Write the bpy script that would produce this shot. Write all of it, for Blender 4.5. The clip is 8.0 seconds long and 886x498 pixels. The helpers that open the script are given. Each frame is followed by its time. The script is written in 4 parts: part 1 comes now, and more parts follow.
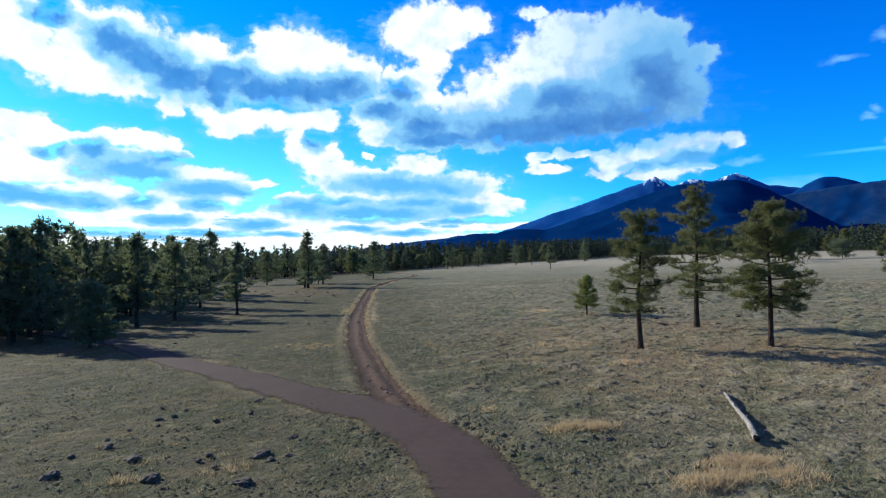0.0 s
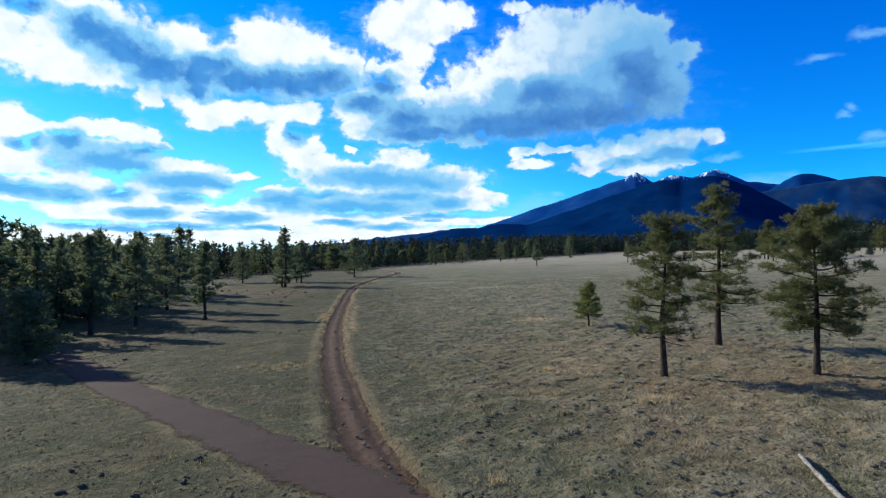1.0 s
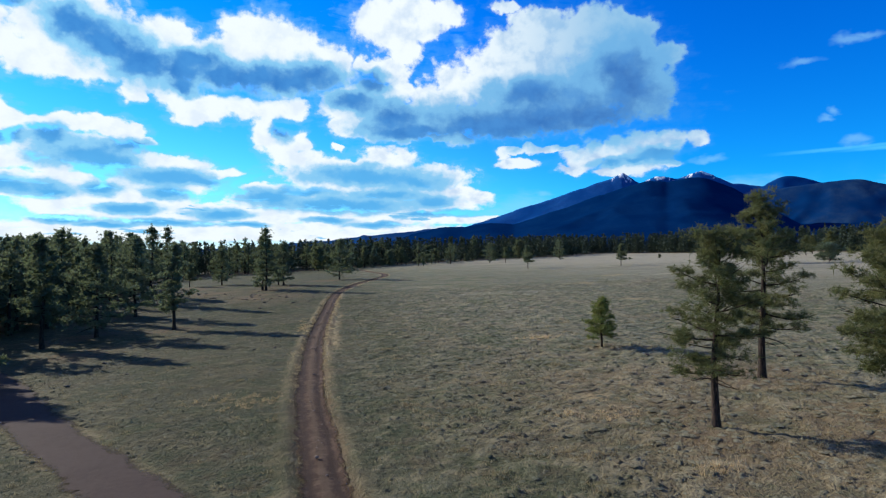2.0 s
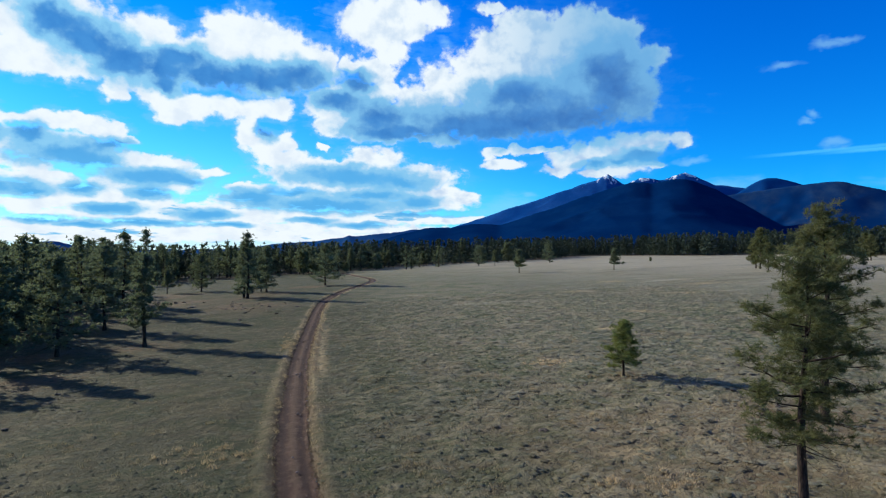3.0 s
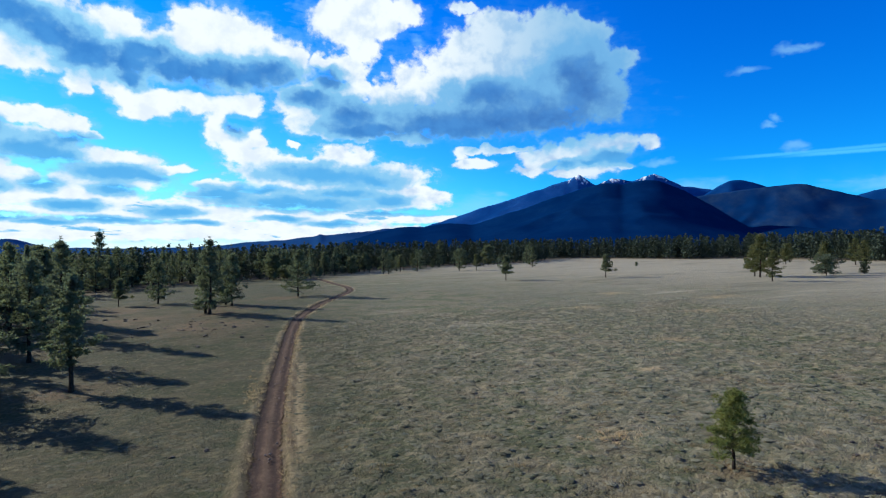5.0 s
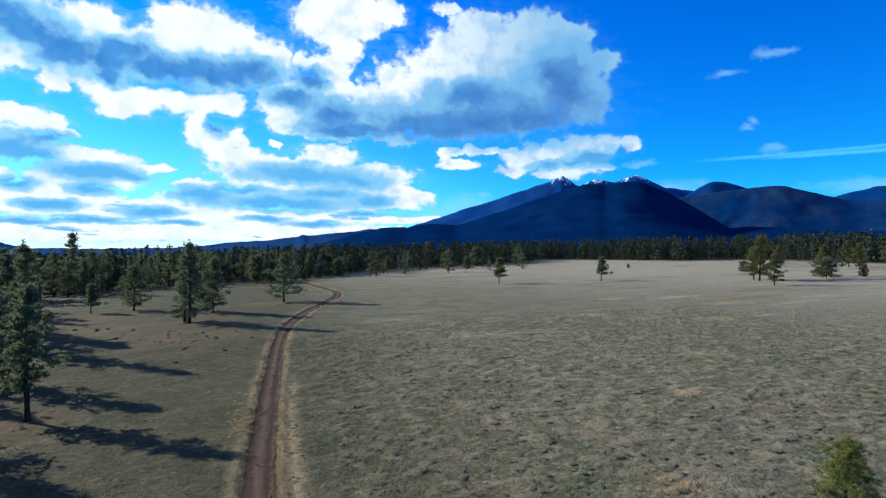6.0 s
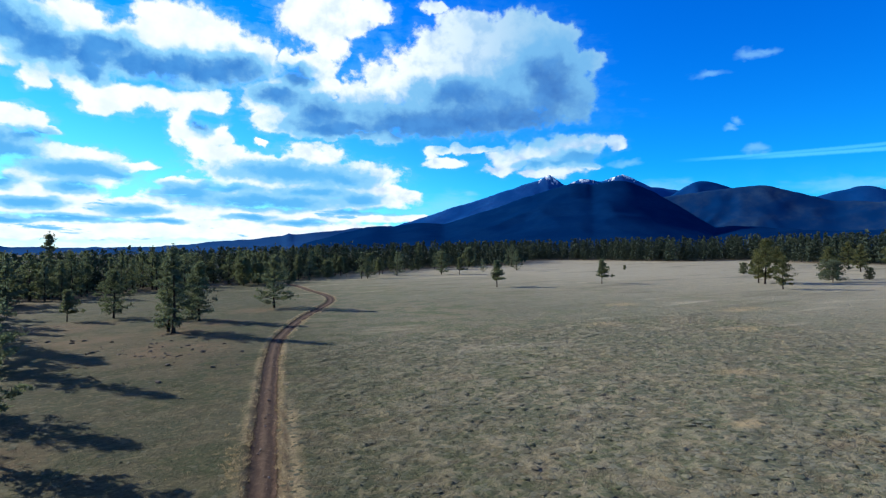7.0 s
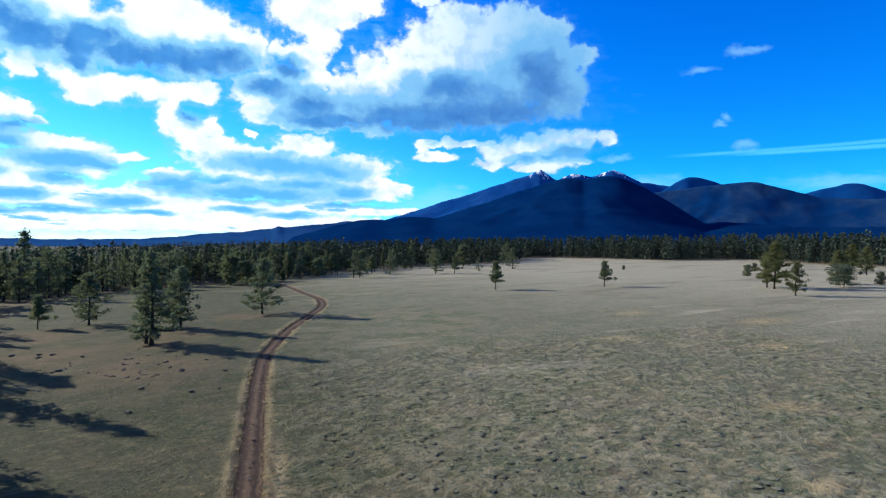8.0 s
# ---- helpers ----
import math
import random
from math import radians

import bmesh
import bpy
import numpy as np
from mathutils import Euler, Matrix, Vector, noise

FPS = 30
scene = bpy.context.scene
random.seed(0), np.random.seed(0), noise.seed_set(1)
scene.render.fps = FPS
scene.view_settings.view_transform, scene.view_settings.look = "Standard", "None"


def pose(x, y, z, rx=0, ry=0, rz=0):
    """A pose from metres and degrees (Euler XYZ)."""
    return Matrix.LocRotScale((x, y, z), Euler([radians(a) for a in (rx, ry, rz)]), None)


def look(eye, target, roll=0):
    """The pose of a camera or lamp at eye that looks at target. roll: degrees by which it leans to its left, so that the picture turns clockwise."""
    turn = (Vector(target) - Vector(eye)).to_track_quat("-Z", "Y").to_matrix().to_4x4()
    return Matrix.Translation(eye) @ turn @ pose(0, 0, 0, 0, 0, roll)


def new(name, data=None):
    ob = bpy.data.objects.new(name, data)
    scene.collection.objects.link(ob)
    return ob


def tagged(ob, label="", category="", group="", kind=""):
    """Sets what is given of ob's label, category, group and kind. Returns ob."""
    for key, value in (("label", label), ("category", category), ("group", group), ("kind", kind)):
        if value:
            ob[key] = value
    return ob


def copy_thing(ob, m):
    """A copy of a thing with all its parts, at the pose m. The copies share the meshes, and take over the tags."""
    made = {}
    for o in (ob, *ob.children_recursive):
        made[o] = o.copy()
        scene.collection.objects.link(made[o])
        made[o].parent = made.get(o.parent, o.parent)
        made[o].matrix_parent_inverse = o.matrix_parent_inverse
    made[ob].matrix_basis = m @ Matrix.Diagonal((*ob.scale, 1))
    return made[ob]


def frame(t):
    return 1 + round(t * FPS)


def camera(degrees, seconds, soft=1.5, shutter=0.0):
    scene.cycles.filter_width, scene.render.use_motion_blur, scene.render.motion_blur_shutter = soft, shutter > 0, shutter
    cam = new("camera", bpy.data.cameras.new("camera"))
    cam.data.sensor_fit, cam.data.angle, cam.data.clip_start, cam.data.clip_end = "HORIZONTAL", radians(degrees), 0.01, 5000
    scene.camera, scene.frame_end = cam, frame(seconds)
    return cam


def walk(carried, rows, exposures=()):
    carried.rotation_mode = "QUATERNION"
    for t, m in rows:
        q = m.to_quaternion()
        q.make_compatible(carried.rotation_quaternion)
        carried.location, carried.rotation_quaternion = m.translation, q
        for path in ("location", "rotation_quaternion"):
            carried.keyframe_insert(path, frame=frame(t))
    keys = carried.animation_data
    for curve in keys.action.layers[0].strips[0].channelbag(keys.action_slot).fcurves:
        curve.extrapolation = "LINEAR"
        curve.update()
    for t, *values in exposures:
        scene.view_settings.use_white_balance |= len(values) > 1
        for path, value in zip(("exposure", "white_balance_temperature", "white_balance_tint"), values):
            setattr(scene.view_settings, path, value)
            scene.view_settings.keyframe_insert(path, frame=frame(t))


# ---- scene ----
cam = camera(74.0, 8.0, soft=1.2)
PATH = [
    (0, (-1.333, 6.763, 8.589), (-1.001, 8.735, 8.624), -0.6),
    (0.5, (-0.872, 10.919, 9.001), (-0.512, 12.886, 9.035), -0.5),
    (1, (-0.503, 14.7, 9.818), (-0.113, 16.661, 9.833), -0.4),
    (1.5, (-0.036, 18.97, 10.443), (0.377, 20.927, 10.452), -0.1),
    (3, (0.365, 30.541, 12.598), (0.847, 32.482, 12.61), 0.1),
    (3.5, (0.41, 34.488, 13.504), (0.916, 36.423, 13.506), 0.3),
    (4, (0.6, 38.985, 14.329), (1.124, 40.915, 14.329), 0.4),
    (4.5, (0.524, 43.619, 14.901), (1.072, 45.542, 14.907), 0.3),
    (6, (-0.289, 57.024, 16.175), (0.34, 58.922, 16.186), 0.3),
    (6.5, (-0.697, 61.518, 16.542), (-0.043, 63.408, 16.556), 0.2),
    (7, (-1.06, 65.998, 17.478), (-0.388, 67.882, 17.485), 0.3),
    (7.5, (-0.801, 70.444, 19.07), (-0.11, 72.32, 19.053), 0.7),
    (8, (-0.161, 75.756, 20.047), (0.542, 77.628, 20.033), 0.7),
]
walk(cam, [(t, look(eye, target, roll)) for t, eye, target, roll in PATH],
     [(0, 0.47), (0.5, 0.41), (1.5, 0.29), (3, 0.21), (4.5, 0.24), (6, 0.35), (7, 0.39), (7.5, 0.33), (8, 0.47)])

# ---- sun, sky and exposure ----
SUN_AZ, SUN_EL = -43.5, 22.8          # degrees: from +y towards +x, and above the horizon
sun = new("sun", bpy.data.lights.new("sun", "SUN"))
sun.data.energy, sun.data.angle, sun.data.color = 5.0, radians(0.53), (1.0, 0.955, 0.83)
toward = Vector((math.sin(radians(SUN_AZ)) * math.cos(radians(SUN_EL)), math.cos(radians(SUN_AZ)) * math.cos(radians(SUN_EL)), math.sin(radians(SUN_EL))))
sun.matrix_world = look(toward * 400, (0, 0, 0))


class Nodes:
    """Short hands for building a node tree."""

    def __init__(self, tree):
        self.tree, self.n, self.l = tree, tree.nodes, tree.links
        self.n.clear()

    def add(self, kind):
        return self.n.new(kind)

    def attribute(self, name):
        node = self.add("ShaderNodeAttribute")
        node.attribute_name = name
        return node.outputs["Fac"]

    def put(self, socket, value):
        if isinstance(value, bpy.types.NodeSocket):
            self.l.new(value, socket)
        elif value is not None:
            socket.default_value = value

    def math(self, op, a, b=None, c=None, clamp=False):
        node = self.add("ShaderNodeMath")
        node.operation, node.use_clamp = op, clamp
        for s, v in zip(node.inputs, (a, b, c)):
            self.put(s, v)
        return node.outputs[0]

    def vec(self, op, a, b=None, c=None):
        node = self.add("ShaderNodeVectorMath")
        node.operation = op
        for s, v in zip(node.inputs, (a, b, c)):
            self.put(s, v)
        return node.outputs["Value"] if op in ("LENGTH", "DOT_PRODUCT") else node.outputs[0]

    def noise(self, vector, scale, detail=4.0, rough=0.55, dist=0.0, color=False):
        node = self.add("ShaderNodeTexNoise")
        self.put(node.inputs["Vector"], vector)
        for key, v in (("Scale", scale), ("Detail", detail), ("Roughness", rough), ("Distortion", dist)):
            node.inputs[key].default_value = v
        return node.outputs["Color" if color else "Fac"]

    def cells(self, vector, scale):
        """Round heaps side by side: 0 in the middle of each, rising to their seams."""
        node = self.add("ShaderNodeTexVoronoi")
        node.feature, node.voronoi_dimensions = "SMOOTH_F1", "2D"
        node.inputs["Smoothness"].default_value = 0.35
        node.inputs["Scale"].default_value = scale
        self.put(node.inputs["Vector"], vector)
        return node.outputs["Distance"]

    def band(self, value, lo, hi, a=0.0, b=1.0):
        node = self.add("ShaderNodeMapRange")
        node.interpolation_type = "SMOOTHSTEP"
        for key, v in (("Value", value), ("From Min", lo), ("From Max", hi), ("To Min", a), ("To Max", b)):
            self.put(node.inputs[key], v)
        return node.outputs[0]

    def mix(self, fac, a, b, blend="MIX"):
        node = self.add("ShaderNodeMix")
        node.data_type, node.blend_type = "RGBA", blend
        self.put(node.inputs[0], fac)
        for s, v in ((node.inputs[6], a), (node.inputs[7], b)):
            self.put(s, (*v, 1.0) if isinstance(v, tuple) and len(v) == 3 else v)
        return node.outputs[2]

    def bump(self, height, strength, distance):
        node = self.add("ShaderNodeBump")
        node.inputs["Strength"].default_value, node.inputs["Distance"].default_value = strength, distance
        self.put(node.inputs["Height"], height)
        return node.outputs[0]


# Cumulus of the afternoon, cloud by cloud: lobes of the body, then of its shaded core (azimuth, elevation, half width, half height, in degrees).
CLOUDS = {}
CLOUDS["bank"] = (
    [(-19.8, 17.9, 5.6, 2.94), (-21.4, 15.7, 2.1, 1.72), (-18.8, 15.1, 2.8, 1.11), (-15.5, 16.4, 5.7, 2.61), (-12.6, 18.6, 2.2, 1.57), (-8.5, 16.8, 6.5, 2.22), (-4.6, 19.1, 3.5, 2.22), (-7.0, 19.5, 1.7, 1.45), (-2.5, 18.6, 2.9, 2.26), (-2.7, 16.5, 6.7, 2.02), (1.3, 17.2, 3.1, 2.05), (-15.4, 13.5, 1.1, 0.9), (-11.5, 13.9, 2.3, 1.39), (-9.8, 12.6, 2.9, 1.19), (-6.5, 13.2, 2.2, 0.97), (-13.6, 14.6, 2.5, 0.99), (-26.8, 17.6, 2.9, 1.96), (-25.3, 16.4, 1.9, 1.05), (-23.0, 15.5, 2.4, 1.52), (-26.6, 19.7, 2.2, 1.12)],
    [(-19.9, 18.3, 2.6, 1.3), (-17.3, 17.3, 3.1, 1.9), (-14.6, 16.1, 3.3, 1.85), (-11.9, 15.7, 3.1, 1.54), (-10.1, 16.9, 2.7, 1.09), (-5.2, 15.7, 5.6, 1.43), (-7.8, 15.8, 2.8, 1.22), (0.1, 16.2, 2.7, 1.27), (-1.7, 15.6, 4.5, 1.07), (-11.3, 14.4, 1.8, 0.83), (-24.2, 19.4, 1.9, 0.74)],
)
CLOUDS["top"] = (
    [(7.2, 21.2, 3.5, 2.18), (5.6, 21.3, 2.2, 1.79), (9.9, 21.7, 3.2, 2.46), (12.6, 22.2, 2.2, 1.23), (8.9, 18.9, 1.7, 1.18), (18.5, 22.4, 1.6, 0.47)],
    [],
)
CLOUDS["cumulus"] = (
    [(19.2, 18.4, 3.6, 2.47), (22.8, 19.9, 4.1, 2.41), (26.8, 20.2, 3.5, 2.19), (17.4, 17.1, 2.5, 1.91), (14.1, 16.3, 2.3, 1.32), (11.7, 14.1, 3.1, 2.07), (9.9, 13.7, 2.2, 1.24), (21.4, 15.6, 9.4, 3.96), (29.4, 17.1, 4.0, 3.02), (33.1, 17.4, 2.0, 1.15), (31.6, 14.6, 2.9, 2.47), (19.8, 13.0, 12.1, 1.98), (10.5, 12.2, 4.6, 1.15), (30.0, 19.5, 2.4, 1.61), (21.7, 21.7, 2.7, 0.85), (28.9, 20.8, 1.4, 0.66)],
    [(20.9, 12.5, 12.1, 2.09), (16.0, 12.0, 7.1, 1.47), (26.8, 12.8, 7.4, 2.56), (30.0, 15.2, 3.4, 2.97), (21.4, 14.8, 4.9, 1.53), (9.9, 11.4, 5.2, 0.84), (29.2, 16.7, 3.4, 2.26)],
)
CLOUDS["mid"] = (
    [(4.9, 17.5, 1.4, 0.89), (7.2, 17.1, 2.1, 1.19), (5.7, 14.9, 2.6, 1.52), (2.9, 14.2, 2.5, 1.21), (2.5, 13.4, 1.8, 1.32), (5.1, 12.7, 3.0, 1.75), (8.4, 15.5, 1.4, 1.22), (7.3, 13.6, 2.3, 1.55), (3.1, 11.9, 1.8, 0.82), (7.9, 11.5, 4.1, 0.94), (14.3, 10.9, 1.4, 0.58), (12.9, 11.0, 1.9, 0.27), (20.7, 11.6, 1.0, 0.42)],
    [(3.7, 14.1, 2.4, 1.01), (8.0, 12.9, 3.6, 1.45), (8.5, 11.6, 4.9, 0.79), (5.6, 15.9, 1.8, 1.21)],
)
CLOUDS["column"] = (
    [(-4.2, 13.2, 1.6, 1.08), (-1.9, 13.4, 1.6, 0.9), (-4.5, 11.0, 1.0, 1.8), (-2.7, 10.0, 2.0, 1.12), (-0.9, 10.4, 0.9, 1.13), (-1.7, 8.9, 2.3, 0.93), (-0.1, 8.3, 3.1, 0.83), (2.6, 9.9, 0.7, 0.31)],
    [(-2.9, 11.4, 1.1, 1.11)],
)
CLOUDS["left"] = (
    [(-19.7, 10.5, 3.1, 0.7), (-17.8, 10.6, 2.4, 0.89), (-16.1, 10.2, 1.8, 0.73), (-14.6, 9.5, 1.1, 0.42), (-20.8, 8.7, 2.9, 1.13), (-18.2, 8.5, 3.5, 1.35), (-14.3, 7.9, 2.5, 0.71), (-11.5, 7.6, 2.7, 0.72), (-8.4, 7.2, 2.1, 0.45), (-21.3, 7.0, 1.6, 0.96), (-20.0, 6.0, 2.9, 0.62), (-15.0, 5.9, 2.5, 0.66), (-12.5, 6.4, 4.3, 1.25), (-26.4, 11.1, 2.9, 1.04), (-24.4, 10.4, 2.3, 0.89), (-26.8, 9.1, 2.5, 1.13), (-25.3, 7.4, 3.7, 1.16), (-28.2, 6.8, 2.1, 1.29), (-24.5, 5.4, 5.7, 1.09)],
    [(-18.9, 8.1, 3.8, 1.21), (-17.2, 7.7, 2.6, 1.0), (-15.6, 9.1, 1.8, 0.74), (-21.3, 9.4, 1.4, 0.86), (-12.5, 6.6, 3.6, 0.82), (-9.8, 6.4, 2.9, 0.49), (-12.6, 5.1, 2.0, 0.68), (-17.5, 5.4, 1.9, 0.64), (-21.0, 5.0, 2.2, 0.49), (-25.3, 5.3, 5.2, 0.67), (-27.3, 5.8, 2.1, 0.53), (-24.0, 9.1, 1.5, 0.54)],
)
CLOUDS["plate"] = (
    [(7.2, 8.9, 3.1, 1.33), (3.0, 8.0, 3.9, 1.06), (-0.0, 7.3, 3.7, 1.15), (10.5, 7.2, 5.0, 1.35), (5.1, 6.4, 7.1, 1.82), (-0.1, 5.1, 5.7, 1.16), (-5.0, 4.8, 2.9, 0.82), (-4.1, 5.8, 2.3, 0.57), (12.8, 5.3, 3.8, 1.09), (8.4, 4.8, 7.8, 1.09), (16.1, 5.3, 1.4, 0.6)],
    [(5.1, 7.3, 6.4, 1.07), (3.0, 4.5, 7.3, 0.8), (-4.1, 5.1, 2.7, 0.82), (10.0, 6.7, 3.3, 0.76), (11.7, 4.9, 2.2, 0.6), (14.0, 3.8, 2.4, 0.38), (7.3, 5.5, 3.8, 0.54), (-0.6, 5.6, 3.1, 0.42)],
)
CLOUDS["low"] = (
    [(-16.2, 4.5, 6.8, 1.12), (-20.0, 3.9, 3.7, 0.9), (-12.0, 3.5, 9.6, 0.98), (-4.1, 3.4, 9.3, 0.83), (5.1, 3.3, 9.5, 0.76), (-15.8, 1.8, 15.4, 1.04), (-0.1, 1.9, 16.5, 0.96), (14.9, 3.1, 3.8, 0.44)],
    [(-15.4, 3.7, 2.6, 0.52), (-20.4, 2.7, 2.4, 0.36), (-12.9, 2.6, 3.9, 0.34), (-8.2, 3.4, 2.9, 0.5), (-5.8, 2.5, 2.1, 0.26), (1.6, 3.0, 2.3, 0.32), (5.8, 2.6, 2.9, 0.33), (-17.4, 2.3, 2.3, 0.23), (10.5, 3.7, 2.7, 0.33)],
)
CLOUDS["over"] = (
    [(25.8, 8.9, 2.0, 1.27), (26.9, 9.7, 1.0, 0.89), (24.6, 7.9, 1.4, 0.43), (30.0, 9.4, 2.8, 1.4), (33.0, 10.0, 2.5, 0.86), (35.8, 10.1, 1.3, 0.7), (30.5, 8.1, 2.8, 0.94), (33.5, 8.2, 1.4, 0.41), (29.0, 7.5, 2.3, 0.53), (31.8, 9.3, 2.9, 1.23), (19.9, 8.5, 1.9, 0.64), (19.3, 9.8, 1.4, 0.37), (21.0, 10.2, 0.8, 0.64), (23.1, 9.9, 2.4, 0.37), (18.5, 9.3, 0.7, 0.48)],
    [(33.0, 8.9, 2.6, 0.82), (28.4, 8.4, 1.9, 0.52), (30.8, 8.6, 1.5, 0.42)],
)
WISPS = [(44.0, 15.5, 1.4, 0.31), (47.3, 16.7, 1.2, 0.34), (48.2, 17.0, 0.8, 0.3), (46.0, 11.5, 0.6, 0.32), (45.5, 10.8, 0.6, 0.23), (36.9, 8.2, 1.4, 0.25), (22.3, 5.4, 0.8, 0.27), (14.2, 19.6, 0.7, 0.49), (20.4, 4.4, 2.5, 1.2), (17.7, 3.8, 1.6, 0.77), (47.4, 8.7, 0.9, 0.41), (54.7, 5.5, 4.2, 0.54), (39.4, 6.0, 3.0, 0.62), (36.9, 8.2, 0.7, 0.2)]


def cloud_field(k, place, lobes, blend=0.25):
    """How far a direction lies from the nearest of the lobes: under 1 is inside."""
    d = None
    for az, el, w, h in lobes:
        off = k.vec("MULTIPLY_ADD", place, (1 / w, 1 / h, 0), (-az / w, -el / h, 0))
        one = k.vec("LENGTH", off)
        d = one if d is None else k.math("SMOOTH_MIN", d, one, blend)
    return d


def make_sky():
    world = bpy.data.worlds.new("sky")
    scene.world = world
    world.use_nodes = True
    k = Nodes(world.node_tree)
    sky = k.add("ShaderNodeTexSky")
    sky.sky_type, sky.sun_disc, sky.sun_elevation, sky.sun_rotation = "NISHITA", False, radians(SUN_EL), radians(SUN_AZ)
    sky.altitude, sky.air_density, sky.dust_density, sky.ozone_density = 2100, 1.0, 0.6, 3.0
    hue = k.add("ShaderNodeHueSaturation")
    hue.inputs["Hue"].default_value, hue.inputs["Saturation"].default_value, hue.inputs["Value"].default_value = SKY_HUE, SKY_SAT, 1.0
    k.put(hue.inputs["Color"], sky.outputs[0])

    way = k.add("ShaderNodeTexCoord").outputs["Generated"]
    part = k.add("ShaderNodeSeparateXYZ")
    k.put(part.inputs[0], way)
    az = k.math("MULTIPLY", k.math("ARCTAN2", part.outputs[0], part.outputs[1]), 57.2958)
    el = k.math("MULTIPLY", k.math("ARCSINE", part.outputs[2]), 57.2958)
    blue = k.mix(1.0, hue.outputs[0], k.mix(k.band(el, 1.0, 24.0), SKY_LOW, k.mix(k.math("MAXIMUM", k.band(el, 30, 55), k.band(k.math("ABSOLUTE", k.math("SUBTRACT", az, 14.0)), 60, 100)), SKY_TINT, SKY_OVER)), "MULTIPLY")
    blue = k.mix(1.0, blue, k.mix(k.band(az, 38, -8), (1.0, 1.0, 1.0), SUNWARD), "MULTIPLY")
    flat = k.add("ShaderNodeCombineXYZ")
    k.put(flat.inputs[0], az)
    k.put(flat.inputs[1], el)
    flat = flat.outputs[0]
    # Billows shrink towards the horizon, where the clouds are far.
    tall = k.add("ShaderNodeCombineXYZ")
    k.put(tall.inputs[0], az)
    k.put(tall.inputs[1], k.math("MULTIPLY", k.math("POWER", k.math("MAXIMUM", el, 0.05), 0.72), 3.4))
    tall = tall.outputs[0]
    big = k.vec("SUBTRACT", k.noise(tall, 0.16, 2, 0.5, color=True), (0.5, 0.5, 0.5))
    fine = k.vec("SUBTRACT", k.noise(tall, 0.5, 3, 0.5, color=True), (0.5, 0.5, 0.5))
    size = k.band(el, 0.0, 12.0, 0.25, 1.0)
    warp = k.vec("ADD", k.vec("MULTIPLY", big, (1.6, 0.9, 0)), k.vec("MULTIPLY", fine, (2.4, 1.9, 0)))
    scaled = k.add("ShaderNodeVectorMath")
    scaled.operation = "SCALE"
    k.put(scaled.inputs[0], warp)
    k.put(scaled.inputs["Scale"], size)
    place = k.vec("ADD", flat, scaled.outputs[0])

    body = core = None
    wisp = cloud_field(k, place, WISPS)
    for bodies, cores in CLOUDS.values():
        d = cloud_field(k, place, bodies)
        body = d if body is None else k.math("MINIMUM", body, d)
        if cores:
            c = cloud_field(k, place, cores, 0.7)
            core = c if core is None else k.math("MINIMUM", core, c)
    # Beyond the lobes the cloud field goes on all round.
    open_sky = k.noise(tall, 0.055, 6, 0.55)
    off_axis = k.math("ABSOLUTE", k.math("SUBTRACT", az, 14.0))
    away = k.math("MAXIMUM", k.band(off_axis, 48, 62), k.band(el, 30, 40))
    rest = k.math("SUBTRACT", 2.2, k.math("MULTIPLY", k.band(open_sky, 0.50, 0.64, 0.0, 1.6), away))
    body = k.math("MINIMUM", body, rest)
    core = k.math("MINIMUM", core, k.math("ADD", rest, 0.35))

    # Round heads of cumulus at two sizes, and a finer fray.
    billow = k.noise(tall, 1.1, 7, 0.60)
    heads = k.math("ADD", k.math("MULTIPLY", k.cells(place, 0.42), 0.62), k.math("MULTIPLY", k.cells(k.vec("ADD", place, k.vec("MULTIPLY", fine, (1.4, 1.4, 0))), 1.05), 0.38))
    ragged = k.math("ADD", body, k.math("ADD", k.math("MULTIPLY", k.math("SUBTRACT", billow, 0.5), 0.75), k.math("MULTIPLY", k.math("SUBTRACT", heads, 0.42), 0.45)))
    cover = k.band(ragged, 1.14, 0.78)
    streak = k.noise(k.vec("MULTIPLY", flat, (0.45, 1.6, 0)), 1.0, 4, 0.55, 0.6)
    thin = k.band(k.math("ADD", wisp, k.math("MULTIPLY", k.math("SUBTRACT", streak, 0.5), 1.5)), 1.5, 0.1, 0.0, 0.58)
    soft = k.noise(tall, 0.42, 4, 0.55)
    shaded = k.math("ADD", core, k.math("MULTIPLY", k.math("SUBTRACT", soft, 0.5), 0.9))
    shaded = k.math("ADD", shaded, k.math("MULTIPLY", k.math("SUBTRACT", billow, 0.5), 0.45))
    shaded = k.math("SUBTRACT", shaded, k.math("MULTIPLY", k.math("SUBTRACT", heads, 0.42), 0.35))
    # Away from the sun the lit parts turn greyer and pass softly into the shaded ones.
    lee = k.math("MULTIPLY", k.band(az, -20, 40), k.band(el, 9.0, 13.0, 0.35, 1.0))
    shade = k.band(shaded, k.math("MULTIPLY_ADD", lee, 0.55, 1.55), k.math("MULTIPLY_ADD", lee, -0.35, 0.15))
    # Low in the distance the layers lie in flat streaks.
    lay = k.noise(k.vec("MULTIPLY", flat, (0.16, 0.95, 0)), 1.0, 5, 0.6, 0.3)
    low = k.math("MULTIPLY", k.band(el, 7.0, 4.5), k.band(az, 22, 8))
    shade = k.math("MAXIMUM", shade, k.math("MULTIPLY", low, k.band(lay, 0.56, 0.68, 0.0, 0.8)))
    gap = k.math("MULTIPLY", k.math("MULTIPLY", low, k.band(lay, 0.42, 0.34)), k.band(el, 1.2, 2.5))
